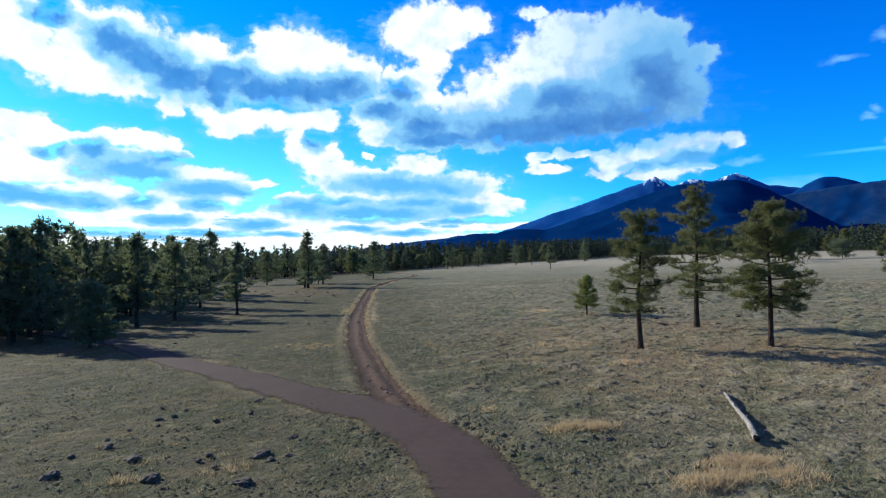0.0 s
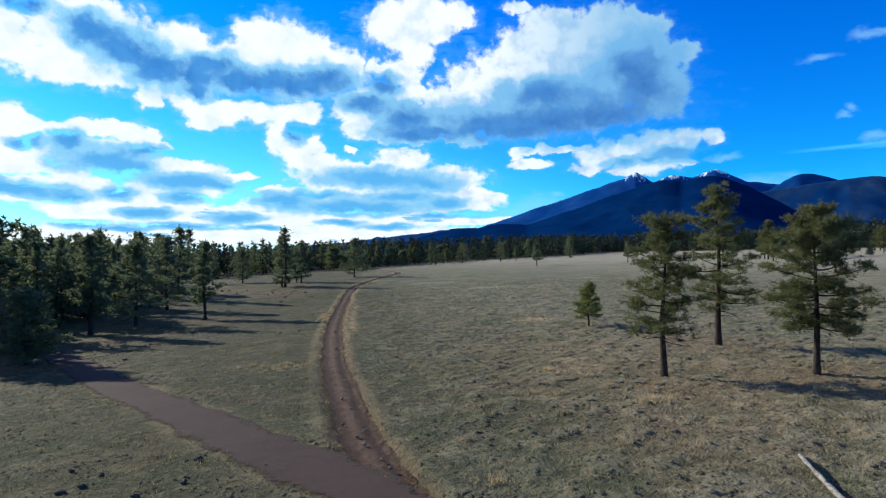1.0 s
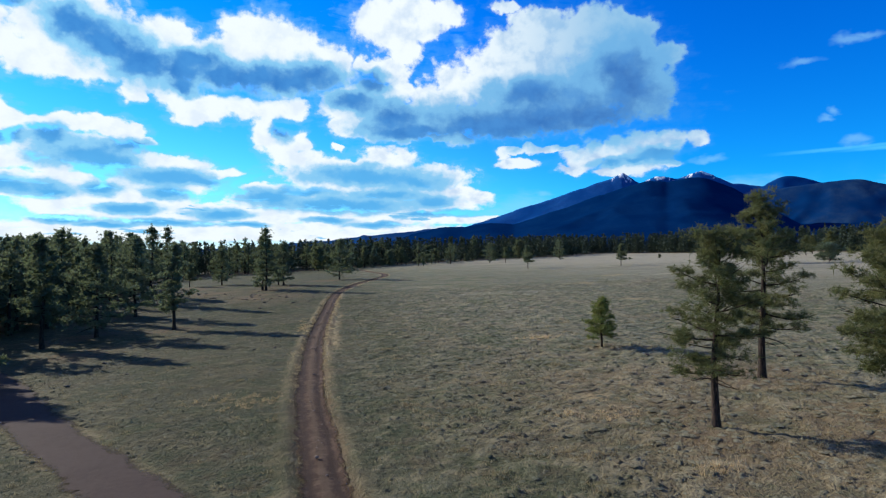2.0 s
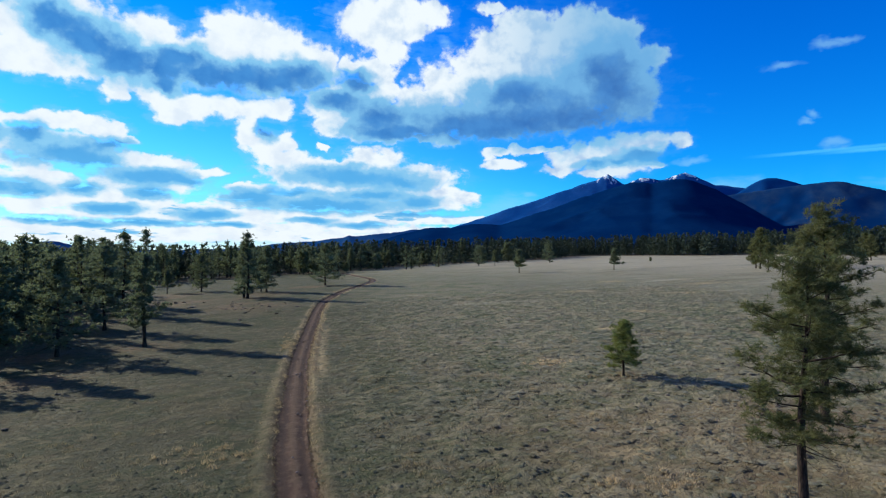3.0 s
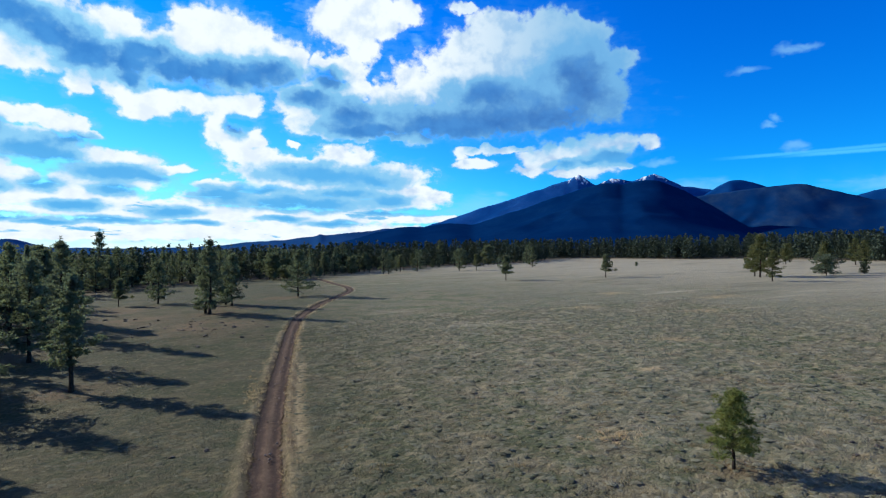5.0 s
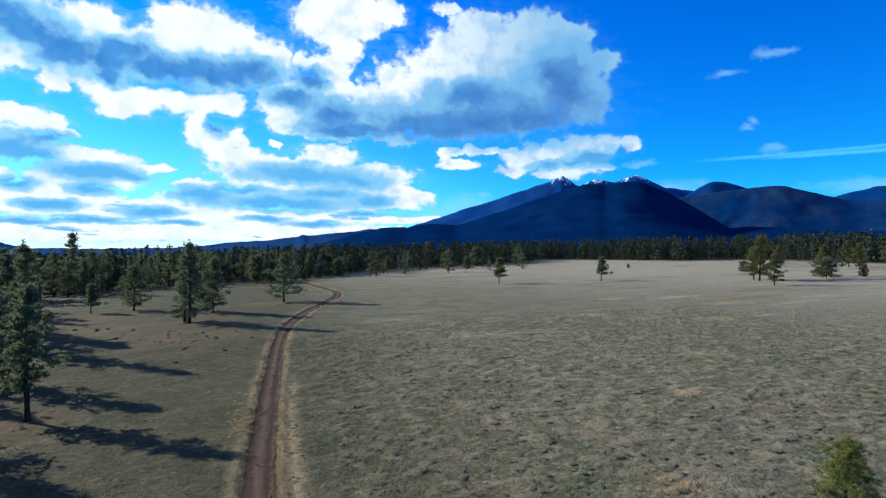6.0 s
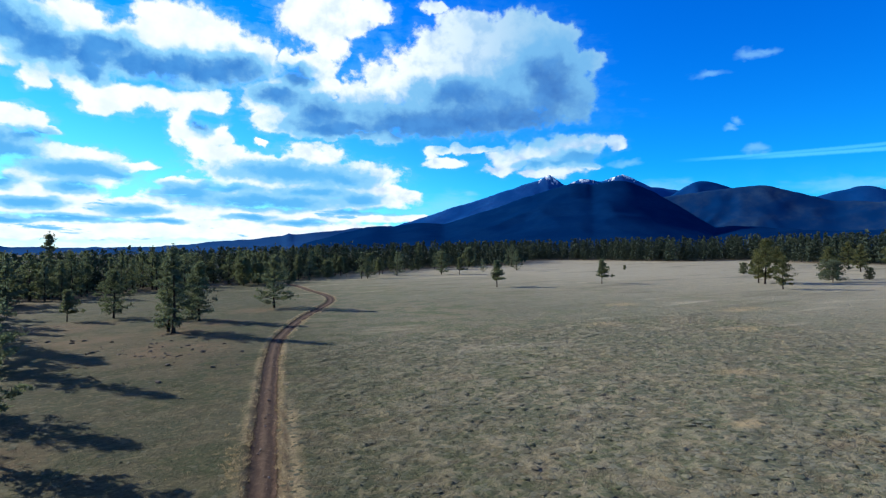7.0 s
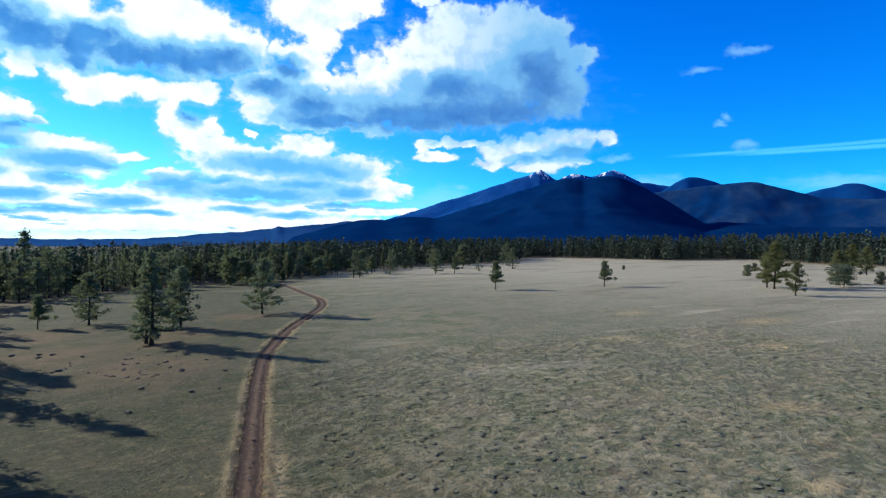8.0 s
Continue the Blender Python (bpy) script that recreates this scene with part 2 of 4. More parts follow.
    cover = k.math("MULTIPLY", cover, k.math("SUBTRACT", 1.0, k.math("MULTIPLY", gap, 0.5)))
    lit = k.mix(k.math("MULTIPLY", k.band(az, 13, 31), k.band(el, 9.0, 13.0, 0.25, 1.0)), CLOUD_LIT, CLOUD_LEE)
    lit = k.mix(k.math("MULTIPLY", k.band(k.math("ADD", soft, k.math("MULTIPLY", k.math("SUBTRACT", heads, 0.42), 0.3)), 0.42, 0.72), k.band(az, -5, 25, 0.16, 0.5)), lit, k.mix(lee, CLOUD_CORE, LEE_HALF))
    dark = k.mix(lee, k.mix(k.band(soft, 0.3, 0.7), CLOUD_CORE, CLOUD_DEEP), k.mix(k.band(soft, 0.3, 0.7), LEE_CORE, LEE_DEEP))
    dark = k.mix(k.band(el, 12.0, 7.0, 0.0, 0.8), dark, CLOUD_FAR)
    half = k.mix(lee, CLOUD_HALF, LEE_HALF)
    cloud = k.mix(k.band(shade, 0.0, 0.5), lit, half)
    cloud = k.mix(k.band(shade, 0.5, 1.0, 0.0, 0.92), cloud, dark)

    # A trail of an aeroplane, and thin veil low over the mountains.
    puffed = k.math("MULTIPLY_ADD", k.math("SUBTRACT", k.noise(flat, 2.2, 3, 0.6), 0.5), 0.10, el)
    line = k.math("ABSOLUTE", k.math("SUBTRACT", puffed, k.math("MULTIPLY_ADD", az, 0.0175, 7.50)))
    other = k.math("ABSOLUTE", k.math("SUBTRACT", puffed, k.math("MULTIPLY_ADD", az, -0.006, 8.45)))
    trail = k.math("MULTIPLY", k.band(line, 0.21, 0.04), k.math("MULTIPLY", k.band(az, 40.5, 46, 0.0, 0.8), k.band(az, 75, 60)))
    trail = k.math("MAXIMUM", trail, k.math("MULTIPLY", k.band(other, 0.24, 0.04), k.math("MULTIPLY", k.band(az, 45, 50), k.band(az, 75, 60))))
    veil = k.math("MULTIPLY", k.band(el, 8.0, 1.0), k.band(k.noise(tall, 0.3, 4, 0.6), 0.4, 0.75, 0.15, 0.6))
    color = k.mix(k.math("MULTIPLY", veil, 0.8), blue, HORIZON)
    bright = k.math("MULTIPLY", k.band(k.math("MULTIPLY_ADD", k.math("SUBTRACT", billow, 0.5), 2.5, el), 3.4, 0.6), k.band(az, 22, 0))
    color = k.mix(k.math("MULTIPLY", bright, 0.7), color, CLOUD_LIT)
    color = k.mix(k.math("MULTIPLY", trail, 0.76), color, TRAIL_LIT)
    color = k.mix(k.math("MULTIPLY", thin, 0.7), color, VEIL)
    fringe = k.band(k.math("ADD", ragged, k.math("MULTIPLY", k.math("SUBTRACT", streak, 0.5), 1.1)), 1.55, 1.0, 0.0, k.band(az, 0, 22, 0.34, 0.08))
    color = k.mix(fringe, color, half)
    color = k.mix(cover, color, cloud)
    back = k.add("ShaderNodeBackground")
    k.put(back.inputs["Color"], color)
    back.inputs["Strength"].default_value = SKY_STRENGTH
    out = k.add("ShaderNodeOutputWorld")
    k.put(out.inputs["Surface"], back.outputs[0])


# Radiance of the sky's parts, before the strength.
SKY_STRENGTH = 0.09
SKY_HUE, SKY_SAT, SKY_TINT = 0.5, 1.25, (0.0, 1.05, 2.15)
SKY_LOW = (0.08, 1.22, 1.85)
SKY_OVER = (0.6, 0.95, 1.25)
SUNWARD = (8.0, 1.27, 1.14)
CLOUD_LIT, CLOUD_LEE = (8.5, 9.3, 9.8), (2.7, 5.2, 7.7)
CLOUD_CORE, CLOUD_DEEP = (0.50, 2.7, 6.8), (0.20, 1.85, 5.8)
LEE_CORE, LEE_DEEP = (0.60, 2.3, 5.9), (0.30, 1.35, 4.4)
CLOUD_FAR = (1.0, 4.6, 8.6)
CLOUD_HALF, LEE_HALF = (2.5, 5.9, 8.8), (1.5, 4.1, 7.3)
HORIZON = (1.6, 6.4, 9.6)
TRAIL_LIT = (0.9, 5.6, 9.6)
VEIL = (3.0, 6.6, 9.2)
make_sky()


# ---- materials ----
def material(name, make, rough=0.9):
    m = bpy.data.materials.new(name)
    m.use_nodes = True
    k = Nodes(m.node_tree)
    out = k.add("ShaderNodeOutputMaterial")
    bsdf = k.add("ShaderNodeBsdfPrincipled")
    bsdf.inputs["Roughness"].default_value = rough
    bsdf.inputs["Specular IOR Level"].default_value = 0.2
    k.put(out.inputs["Surface"], bsdf.outputs[0])
    make(k, bsdf, out)
    return m


def where(k):
    return k.add("ShaderNodeNewGeometry").outputs["Position"]


def island(k):
    return k.add("ShaderNodeNewGeometry").outputs["Random Per Island"]


def sward(k, p):
    """The colour of the grass at a place: green, olive and straw by patches, with its noises and the west's shade mask.
    """
    wide, mid, patch = k.noise(p, 0.035, 4, 0.6), k.noise(p, 0.16, 5, 0.62), k.noise(k.vec("MULTIPLY", p, (0.75, 1.0, 1.0)), 0.62, 4, 0.58, 0.5)
    part = k.add("ShaderNodeSeparateXYZ")
    k.put(part.inputs[0], p)
    x, y = part.outputs[0], part.outputs[1]
    color = k.mix(k.band(mid, 0.40, 0.60), (0.098, 0.122, 0.054), (0.212, 0.178, 0.108))
    color = k.mix(k.band(wide, 0.38, 0.62, 0.0, 0.6), color, (0.138, 0.148, 0.094))
    # Browner, drier ground round the group of pines.
    dry = k.math("MULTIPLY", k.band(k.math("ABSOLUTE", k.math("SUBTRACT", x, 26)), 20, 6), k.band(k.math("ABSOLUTE", k.math("SUBTRACT", y, 54)), 30, 10))
    color = k.mix(k.math("MULTIPLY", dry, k.band(mid, 0.3, 0.6, 0.3, 0.95)), color, (0.262, 0.186, 0.104))
    # Paler, longer grown straw over the far side of the meadow.
    far = k.math("MULTIPLY_ADD", x, 1.6, k.math("MULTIPLY", y, 0.40))
    pale = k.band(k.math("MULTIPLY_ADD", k.math("SUBTRACT", wide, 0.5), 150, far), 125, 430)
    color = k.mix(k.math("MULTIPLY", pale, 0.85), color, (0.46, 0.395, 0.29))
    # Streaks of bleached straw that run across the open meadow.
    run = k.noise(k.vec("MULTIPLY", p, (0.022, 0.075, 0.0)), 1.0, 4, 0.6, 0.4)
    color = k.mix(k.math("MULTIPLY", k.band(run, 0.58, 0.70, 0.0, 0.75), k.band(far, 70, 150)), color, (0.50, 0.43, 0.30))
    color = k.mix(k.math("MULTIPLY", k.band(run, 0.46, 0.34, 0.0, 0.5), k.band(y, 60, 140)), color, (0.125, 0.122, 0.080))
    brown = k.noise(k.vec("ADD", p, (37.0, 11.0, 0.0)), 0.3, 5, 0.65, 0.5)
    near = k.band(y, 190, 110, 0.35, 1.0)
    color = k.mix(k.math("MULTIPLY", near, k.band(patch, 0.53, 0.63, 0.0, 0.85)), color, (0.325, 0.262, 0.156))
    color = k.mix(k.math("MULTIPLY", near, k.band(patch, 0.46, 0.37, 0.0, 0.55)), color, (0.092, 0.102, 0.056))
    color = k.mix(k.math("MULTIPLY", near, k.band(brown, 0.55, 0.68, 0.0, 0.6)), color, (0.165, 0.112, 0.070))
    # Mask of the shade painted west of the trail, where grass stands against the sun.
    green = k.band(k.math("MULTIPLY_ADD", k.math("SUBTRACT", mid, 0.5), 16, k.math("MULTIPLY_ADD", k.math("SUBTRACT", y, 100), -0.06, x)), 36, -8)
    color = k.mix(1.0, color, (0.845, 0.885, 0.875), "MULTIPLY")
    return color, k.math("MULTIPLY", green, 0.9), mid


def grass_ground(k, b, out):
    p = where(k)
    tuft, grain = k.noise(p, 2.0, 4, 0.65), k.noise(p, 7.0, 4, 0.7)
    color, green, mid = sward(k, p)
    # The far grass is shorter and more even.
    part = k.add("ShaderNodeSeparateXYZ")
    k.put(part.inputs[0], p)
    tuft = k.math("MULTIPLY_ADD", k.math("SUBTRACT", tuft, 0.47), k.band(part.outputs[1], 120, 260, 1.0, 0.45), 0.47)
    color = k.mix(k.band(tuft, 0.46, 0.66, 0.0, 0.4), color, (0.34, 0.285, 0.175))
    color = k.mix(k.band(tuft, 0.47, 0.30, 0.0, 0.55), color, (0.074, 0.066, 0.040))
    color = k.mix(k.band(grain, 0.35, 0.65, 0.0, 0.3), color, k.mix(0.5, color, (0.40, 0.35, 0.24)))
    color = k.mix(k.band(grain, 0.45, 0.28, 0.0, 0.2), color, (0.070, 0.062, 0.038))
    # Straw tops and soil gaps, carrying painted light and shade of the clumps.
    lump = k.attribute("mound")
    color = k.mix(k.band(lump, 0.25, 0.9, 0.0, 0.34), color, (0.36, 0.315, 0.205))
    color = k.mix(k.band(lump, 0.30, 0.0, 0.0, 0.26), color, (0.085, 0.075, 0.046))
    # Painted shade of the west side, slightly greenish.
    color = k.mix(green, color, WEST_SHADE, "MULTIPLY")
    color = k.mix(k.math("MULTIPLY", k.attribute("verge"), k.band(tuft, 0.25, 0.6, 0.4, 0.95)), color, (0.40, 0.305, 0.165))
    color = k.mix(k.math("MULTIPLY", k.attribute("litter"), k.band(mid, 0.3, 0.6, 0.35, 0.9)), color, (0.165, 0.112, 0.064))
    # Forest floor, its colour darkened for the shade under the canopy.
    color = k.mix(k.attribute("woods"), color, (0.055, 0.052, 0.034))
    b.inputs["Specular IOR Level"].default_value = 0.1
    k.put(b.inputs["Base Color"], color)
    k.put(b.inputs["Normal"], k.bump(k.math("ADD", tuft, k.math("MULTIPLY", grain, 0.5)), 1.0, 0.30))


# Multiplied in for grass that shows its shaded sides.
WEST_SHADE = (0.44, 0.455, 0.39)


def frayed(k, b, out, p, lo, hi):
    """The rim of a way breaks up into crumbs and lets the ground through."""
    crumbs = k.math("ADD", k.math("MULTIPLY", k.math("SUBTRACT", k.noise(p, 0.8, 3, 0.6), 0.5), 0.7), k.math("MULTIPLY", k.math("SUBTRACT", k.noise(p, 5.0, 4, 0.7), 0.5), 0.9))
    open_ = k.add("ShaderNodeBsdfTransparent")
    both = k.add("ShaderNodeMixShader")
    k.put(both.inputs[0], k.band(k.math("ADD", crumbs, k.attribute("across")), lo, hi))
    k.put(both.inputs[1], b.outputs[0])
    k.put(both.inputs[2], open_.outputs[0])
    k.put(out.inputs["Surface"], both.outputs[0])


def path_gravel(k, b, out):
    p = where(k)
    wide, mid, grain = k.noise(p, 0.25, 4, 0.6), k.noise(p, 2.2, 5, 0.65), k.noise(p, 24, 3, 0.7)
    color = k.mix(k.band(wide, 0.35, 0.65), (0.056, 0.036, 0.031), (0.102, 0.070, 0.060))
    color = k.mix(k.band(mid, 0.4, 0.65, 0.0, 0.7), color, (0.122, 0.088, 0.076))
    color = k.mix(k.band(mid, 0.46, 0.30, 0.0, 0.6), color, (0.040, 0.025, 0.020))
    color = k.mix(k.band(grain, 0.42, 0.62, 0.0, 0.5), (0.060, 0.041, 0.034), color)
    rim = k.math("MULTIPLY_ADD", k.math("SUBTRACT", k.noise(p, 0.9, 4, 0.6), 0.5), 0.5, k.attribute("across"))
    color = k.mix(k.band(rim, 0.60, 0.95, 0.0, 0.6), color, (0.060, 0.050, 0.036))
    k.put(b.inputs["Base Color"], color)
    b.inputs["Specular IOR Level"].default_value = 0.1
    k.put(b.inputs["Normal"], k.bump(k.math("ADD", grain, mid), 0.5, 0.03))
    frayed(k, b, out, p, 0.72, 1.0)


def trail_dirt(k, b, out):
    p = where(k)
    wide, mid, grain = k.noise(p, 0.22, 4, 0.6), k.noise(p, 1.7, 5, 0.65), k.noise(p, 14, 4, 0.7)
    color = k.mix(k.band(wide, 0.35, 0.65), (0.054, 0.033, 0.022), (0.092, 0.056, 0.037))
    color = k.mix(k.band(mid, 0.45, 0.68, 0.0, 0.75), color, (0.150, 0.100, 0.068))
    color = k.mix(k.band(mid, 0.44, 0.3, 0.0, 0.6), color, (0.075, 0.043, 0.030))
    color = k.mix(k.band(grain, 0.35, 0.55, 0.55, 0.0), color, (0.06, 0.04, 0.034))
    rim = k.math("MULTIPLY_ADD", k.math("SUBTRACT", k.noise(p, 0.7, 4, 0.6), 0.5), 0.7, k.attribute("across"))
    color = k.mix(k.band(rim, 0.68, 0.95, 0.0, 0.5), color, (0.066, 0.043, 0.029))
    rut = k.math("MULTIPLY", k.band(rim, 0.25, 0.45), k.band(rim, 0.72, 0.55))
    color = k.mix(k.math("MULTIPLY", rut, 0.75), color, (0.046, 0.030, 0.023))
    color = k.mix(k.band(rim, 0.26, 0.10, 0.0, 0.35), color, (0.165, 0.115, 0.072))
    k.put(b.inputs["Base Color"], color)
    b.inputs["Specular IOR Level"].default_value = 0.1
    k.put(b.inputs["Normal"], k.bump(k.math("ADD", k.math("MULTIPLY", mid, 2), grain), 0.8, 0.06))
    frayed(k, b, out, p, 0.74, 1.0)


def bark(k, b, out):
    p = k.vec("MULTIPLY", where(k), (1, 1, 0.25))
    plate = k.noise(p, 9, 5, 0.65, 0.6)
    color = k.mix(k.band(plate, 0.38, 0.62), (0.014, 0.011, 0.009), (0.062, 0.042, 0.030))
    k.put(b.inputs["Base Color"], color)
    k.put(b.inputs["Normal"], k.bump(plate, 0.8, 0.04))


def needles_of(dark, light, tip, through_=0.3):
    def make(k, b, out):
        r = island(k)
        color = k.mix(r, dark, light)
        color = k.mix(k.band(k.noise(where(k), 0.9, 3, 0.6), 0.42, 0.68), color, tip)
        own = k.add("ShaderNodeObjectInfo").outputs["Random"]
        color = k.mix(k.math("MULTIPLY", own, 0.35), color, (0.05, 0.062, 0.030))
        k.put(b.inputs["Base Color"], color)
        b.inputs["Roughness"].default_value = 0.8
        b.inputs["Specular IOR Level"].default_value = 0.2
        thin = k.add("ShaderNodeBsdfTranslucent")
        k.put(thin.inputs["Color"], k.mix(0.5, color, (0.13, 0.16, 0.04)))
        both = k.add("ShaderNodeMixShader")
        both.inputs[0].default_value = through_
        k.put(both.inputs[1], b.outputs[0])
        k.put(both.inputs[2], thin.outputs[0])
        k.put(out.inputs["Surface"], both.outputs[0])
    return make


def blades_of(own, gain):
    """Grass blades: the colour of the sward where they stand, gone over by their own."""
    def make(k, b, out):
        color, green, mid = sward(k, where(k))
        color = k.mix(1.0, color, gain, "MULTIPLY")
        color = k.mix(own[3], color, own[:3])
        # Blades take on the same painted shade in the west.
        color = k.mix(k.math("MULTIPLY", green, 0.8), color, WEST_SHADE, "MULTIPLY")
        color = k.mix(k.math("MULTIPLY", island(k), 0.45), color, k.mix(0.5, color, (0.5, 0.43, 0.30)))
        k.put(b.inputs["Base Color"], color)
        thin = k.add("ShaderNodeBsdfTranslucent")
        k.put(thin.inputs["Color"], color)
        both = k.add("ShaderNodeMixShader")
        both.inputs[0].default_value = 0.5
        k.put(both.inputs[1], b.outputs[0])
        k.put(both.inputs[2], thin.outputs[0])
        k.put(out.inputs["Surface"], both.outputs[0])
    return make


def matted_grass(k, b, out):
    p = where(k)
    fibre = k.noise(k.vec("MULTIPLY", p, (1, 1, 0.3)), 26, 4, 0.7)
    r = island(k)
    color, green, mid = sward(k, p)
    color = k.mix(k.band(r, 0.3, 1.0, 0.1, 0.65), color, (0.315, 0.300, 0.205))
    color = k.mix(k.band(r, 0.25, 0.0, 0.0, 0.3), color, (0.095, 0.085, 0.052))
    color = k.mix(k.band(fibre, 0.36, 0.62, 0.4, 0.0), color, (0.064, 0.060, 0.036))
    # West of the trail the shade is painted on tussocks as well.
    color = k.mix(green, color, WEST_SHADE, "MULTIPLY")
    k.put(b.inputs["Base Color"], color)
    k.put(b.inputs["Normal"], k.bump(fibre, 0.9, 0.06))


def grey_wood(k, b, out):
    p = where(k)
    grain, spot = k.noise(k.vec("MULTIPLY", p, (2.0, 1.0, 2.0)), 6, 6, 0.7, 0.8), k.noise(p, 1.6, 4, 0.6)
    color = k.mix(k.band(grain, 0.35, 0.62), (0.085, 0.074, 0.062), (0.33, 0.305, 0.27))
    color = k.mix(k.band(spot, 0.52, 0.66, 0, 0.85), color, (0.10, 0.080, 0.064))
    k.put(b.inputs["Base Color"], color)
    k.put(b.inputs["Normal"], k.bump(grain, 0.7, 0.03))


def brown_stone(k, b, out):
    p = where(k)
    own = k.add("ShaderNodeObjectInfo").outputs["Random"]
    color = k.mix(own, (0.13, 0.09, 0.07), (0.30, 0.24, 0.19))
    k.put(b.inputs["Base Color"], k.mix(k.band(k.noise(p, 18, 4, 0.7), 0.35, 0.6, 0.6, 0.0), color, (0.05, 0.038, 0.032)))


def lava_rock(k, b, out):
    p = where(k)
    pit, moss = k.noise(p, 12, 5, 0.7), k.noise(p, 2.5, 4, 0.6)
    color = k.mix(k.band(pit, 0.35, 0.65), (0.040, 0.032, 0.026), (0.115, 0.096, 0.078))
    color = k.mix(k.band(moss, 0.56, 0.72, 0, 0.5), color, (0.24, 0.22, 0.175))
    k.put(b.inputs["Base Color"], color)
    k.put(b.inputs["Normal"], k.bump(pit, 0.8, 0.05))


def slope_of(low, high, snow=None, scale=0.006):
    """Forested or bare mountain side, its colours tinted by haze. snow: the height from which it lies."""
    def make(k, b, out):
        p = where(k)
        patch, fine = k.noise(p, scale, 5, 0.6), k.noise(p, scale * 7, 4, 0.65)
        color = k.mix(k.band(patch, 0.38, 0.64), low, high)
        color = k.mix(k.band(fine, 0.40, 0.62, 0, 0.5), color, low)
        if snow:
            part = k.add("ShaderNodeSeparateXYZ")
            k.put(part.inputs[0], p)
            cover = k.band(k.math("MULTIPLY_ADD", k.math("SUBTRACT", k.noise(k.vec("MULTIPLY", p, (1.0, 1.0, 0.18)), 0.028, 4, 0.72), 0.5), 300, part.outputs[2]), snow, snow + 30)
            color = k.mix(cover, color, (0.80, 0.84, 0.90))
        k.put(b.inputs["Base Color"], color)
        b.inputs["Specular IOR Level"].default_value = 0.0
        b.inputs["Roughness"].default_value = 1.0
    return make


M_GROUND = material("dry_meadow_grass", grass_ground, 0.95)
M_PATH = material("packed_cinder_gravel", path_gravel, 0.95)
M_TRAIL = material("red_brown_dirt", trail_dirt, 0.98)
M_BARK = material("dark_pine_bark", bark, 0.9)
M_NEEDLE = material("pine_needles", needles_of((0.082, 0.096, 0.044), (0.172, 0.176, 0.080), (0.235, 0.222, 0.100), 0.48))
# Forest needles, coloured bluer for haze and for their unlit sides.
M_NEEDLE_DARK = material("shaded_pine_needles", needles_of((0.100, 0.138, 0.108), (0.158, 0.194, 0.142), (0.186, 0.212, 0.144), 0.55))
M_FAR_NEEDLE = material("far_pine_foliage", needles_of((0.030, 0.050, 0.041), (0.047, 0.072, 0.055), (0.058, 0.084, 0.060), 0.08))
M_NEEDLE_GREY = material("grey_green_pine_needles", needles_of((0.110, 0.142, 0.096), (0.172, 0.198, 0.130), (0.206, 0.220, 0.142), 0.52))
M_YOUNG = material("young_pine_needles", needles_of((0.105, 0.150, 0.042), (0.22, 0.25, 0.075), (0.29, 0.30, 0.095), 0.42))
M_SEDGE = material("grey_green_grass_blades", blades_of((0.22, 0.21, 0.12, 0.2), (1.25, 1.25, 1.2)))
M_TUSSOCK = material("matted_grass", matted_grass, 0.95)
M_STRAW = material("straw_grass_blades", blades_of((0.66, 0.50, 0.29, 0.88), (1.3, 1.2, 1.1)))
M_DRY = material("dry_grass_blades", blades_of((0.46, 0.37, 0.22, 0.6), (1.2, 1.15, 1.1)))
M_WOOD = material("weathered_grey_wood", grey_wood, 0.85)
M_ROCK = material("dark_lava_rock", lava_rock, 0.9)
M_STONE = material("brown_stone", brown_stone, 0.9)
# The blue of distant haze is put into the base colours of all five.
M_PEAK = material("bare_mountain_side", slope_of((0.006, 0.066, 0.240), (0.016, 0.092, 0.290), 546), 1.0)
# Painted dark as well for the cloud shadow on the dome.
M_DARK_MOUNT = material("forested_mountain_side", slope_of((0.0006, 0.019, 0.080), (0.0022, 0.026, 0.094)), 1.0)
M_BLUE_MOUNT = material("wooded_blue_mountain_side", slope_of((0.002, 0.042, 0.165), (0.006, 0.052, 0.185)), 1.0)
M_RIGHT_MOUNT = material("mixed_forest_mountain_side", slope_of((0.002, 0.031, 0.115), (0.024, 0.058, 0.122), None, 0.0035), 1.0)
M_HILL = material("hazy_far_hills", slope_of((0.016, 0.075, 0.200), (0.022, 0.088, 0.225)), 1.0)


# ---- shape of the land ----
def rise(x, y):
    """The lie of the land: it climbs gently to the east, with a hollow on the forest's edge."""
    def mound(cx, cy, a, s):
        return a * np.exp(-((x - cx) ** 2 + (y - cy) ** 2) / (2 * s * s))
    return 19.2 * np.tanh(x / 500) + mound(-30, 132, -1.4, 38) + mound(0, 250, 0.7, 45)


def hashed(i, j, seed):
    n = np.sin(i * 127.1 + j * 311.7 + seed * 74.7) * 43758.5453
    return n - np.floor(n)


def value_noise(x, y, seed=0):
    """Smooth noise on a unit grid, -1 to 1."""
    i, j = np.floor(x), np.floor(y)
    u, v = x - i, y - j
    u, v = u * u * (3 - 2 * u), v * v * (3 - 2 * v)
    a = hashed(i, j, seed) * (1 - u) + hashed(i + 1, j, seed) * u
    b = hashed(i, j + 1, seed) * (1 - u) + hashed(i + 1, j + 1, seed) * u
    return 2 * (a * (1 - v) + b * v) - 1


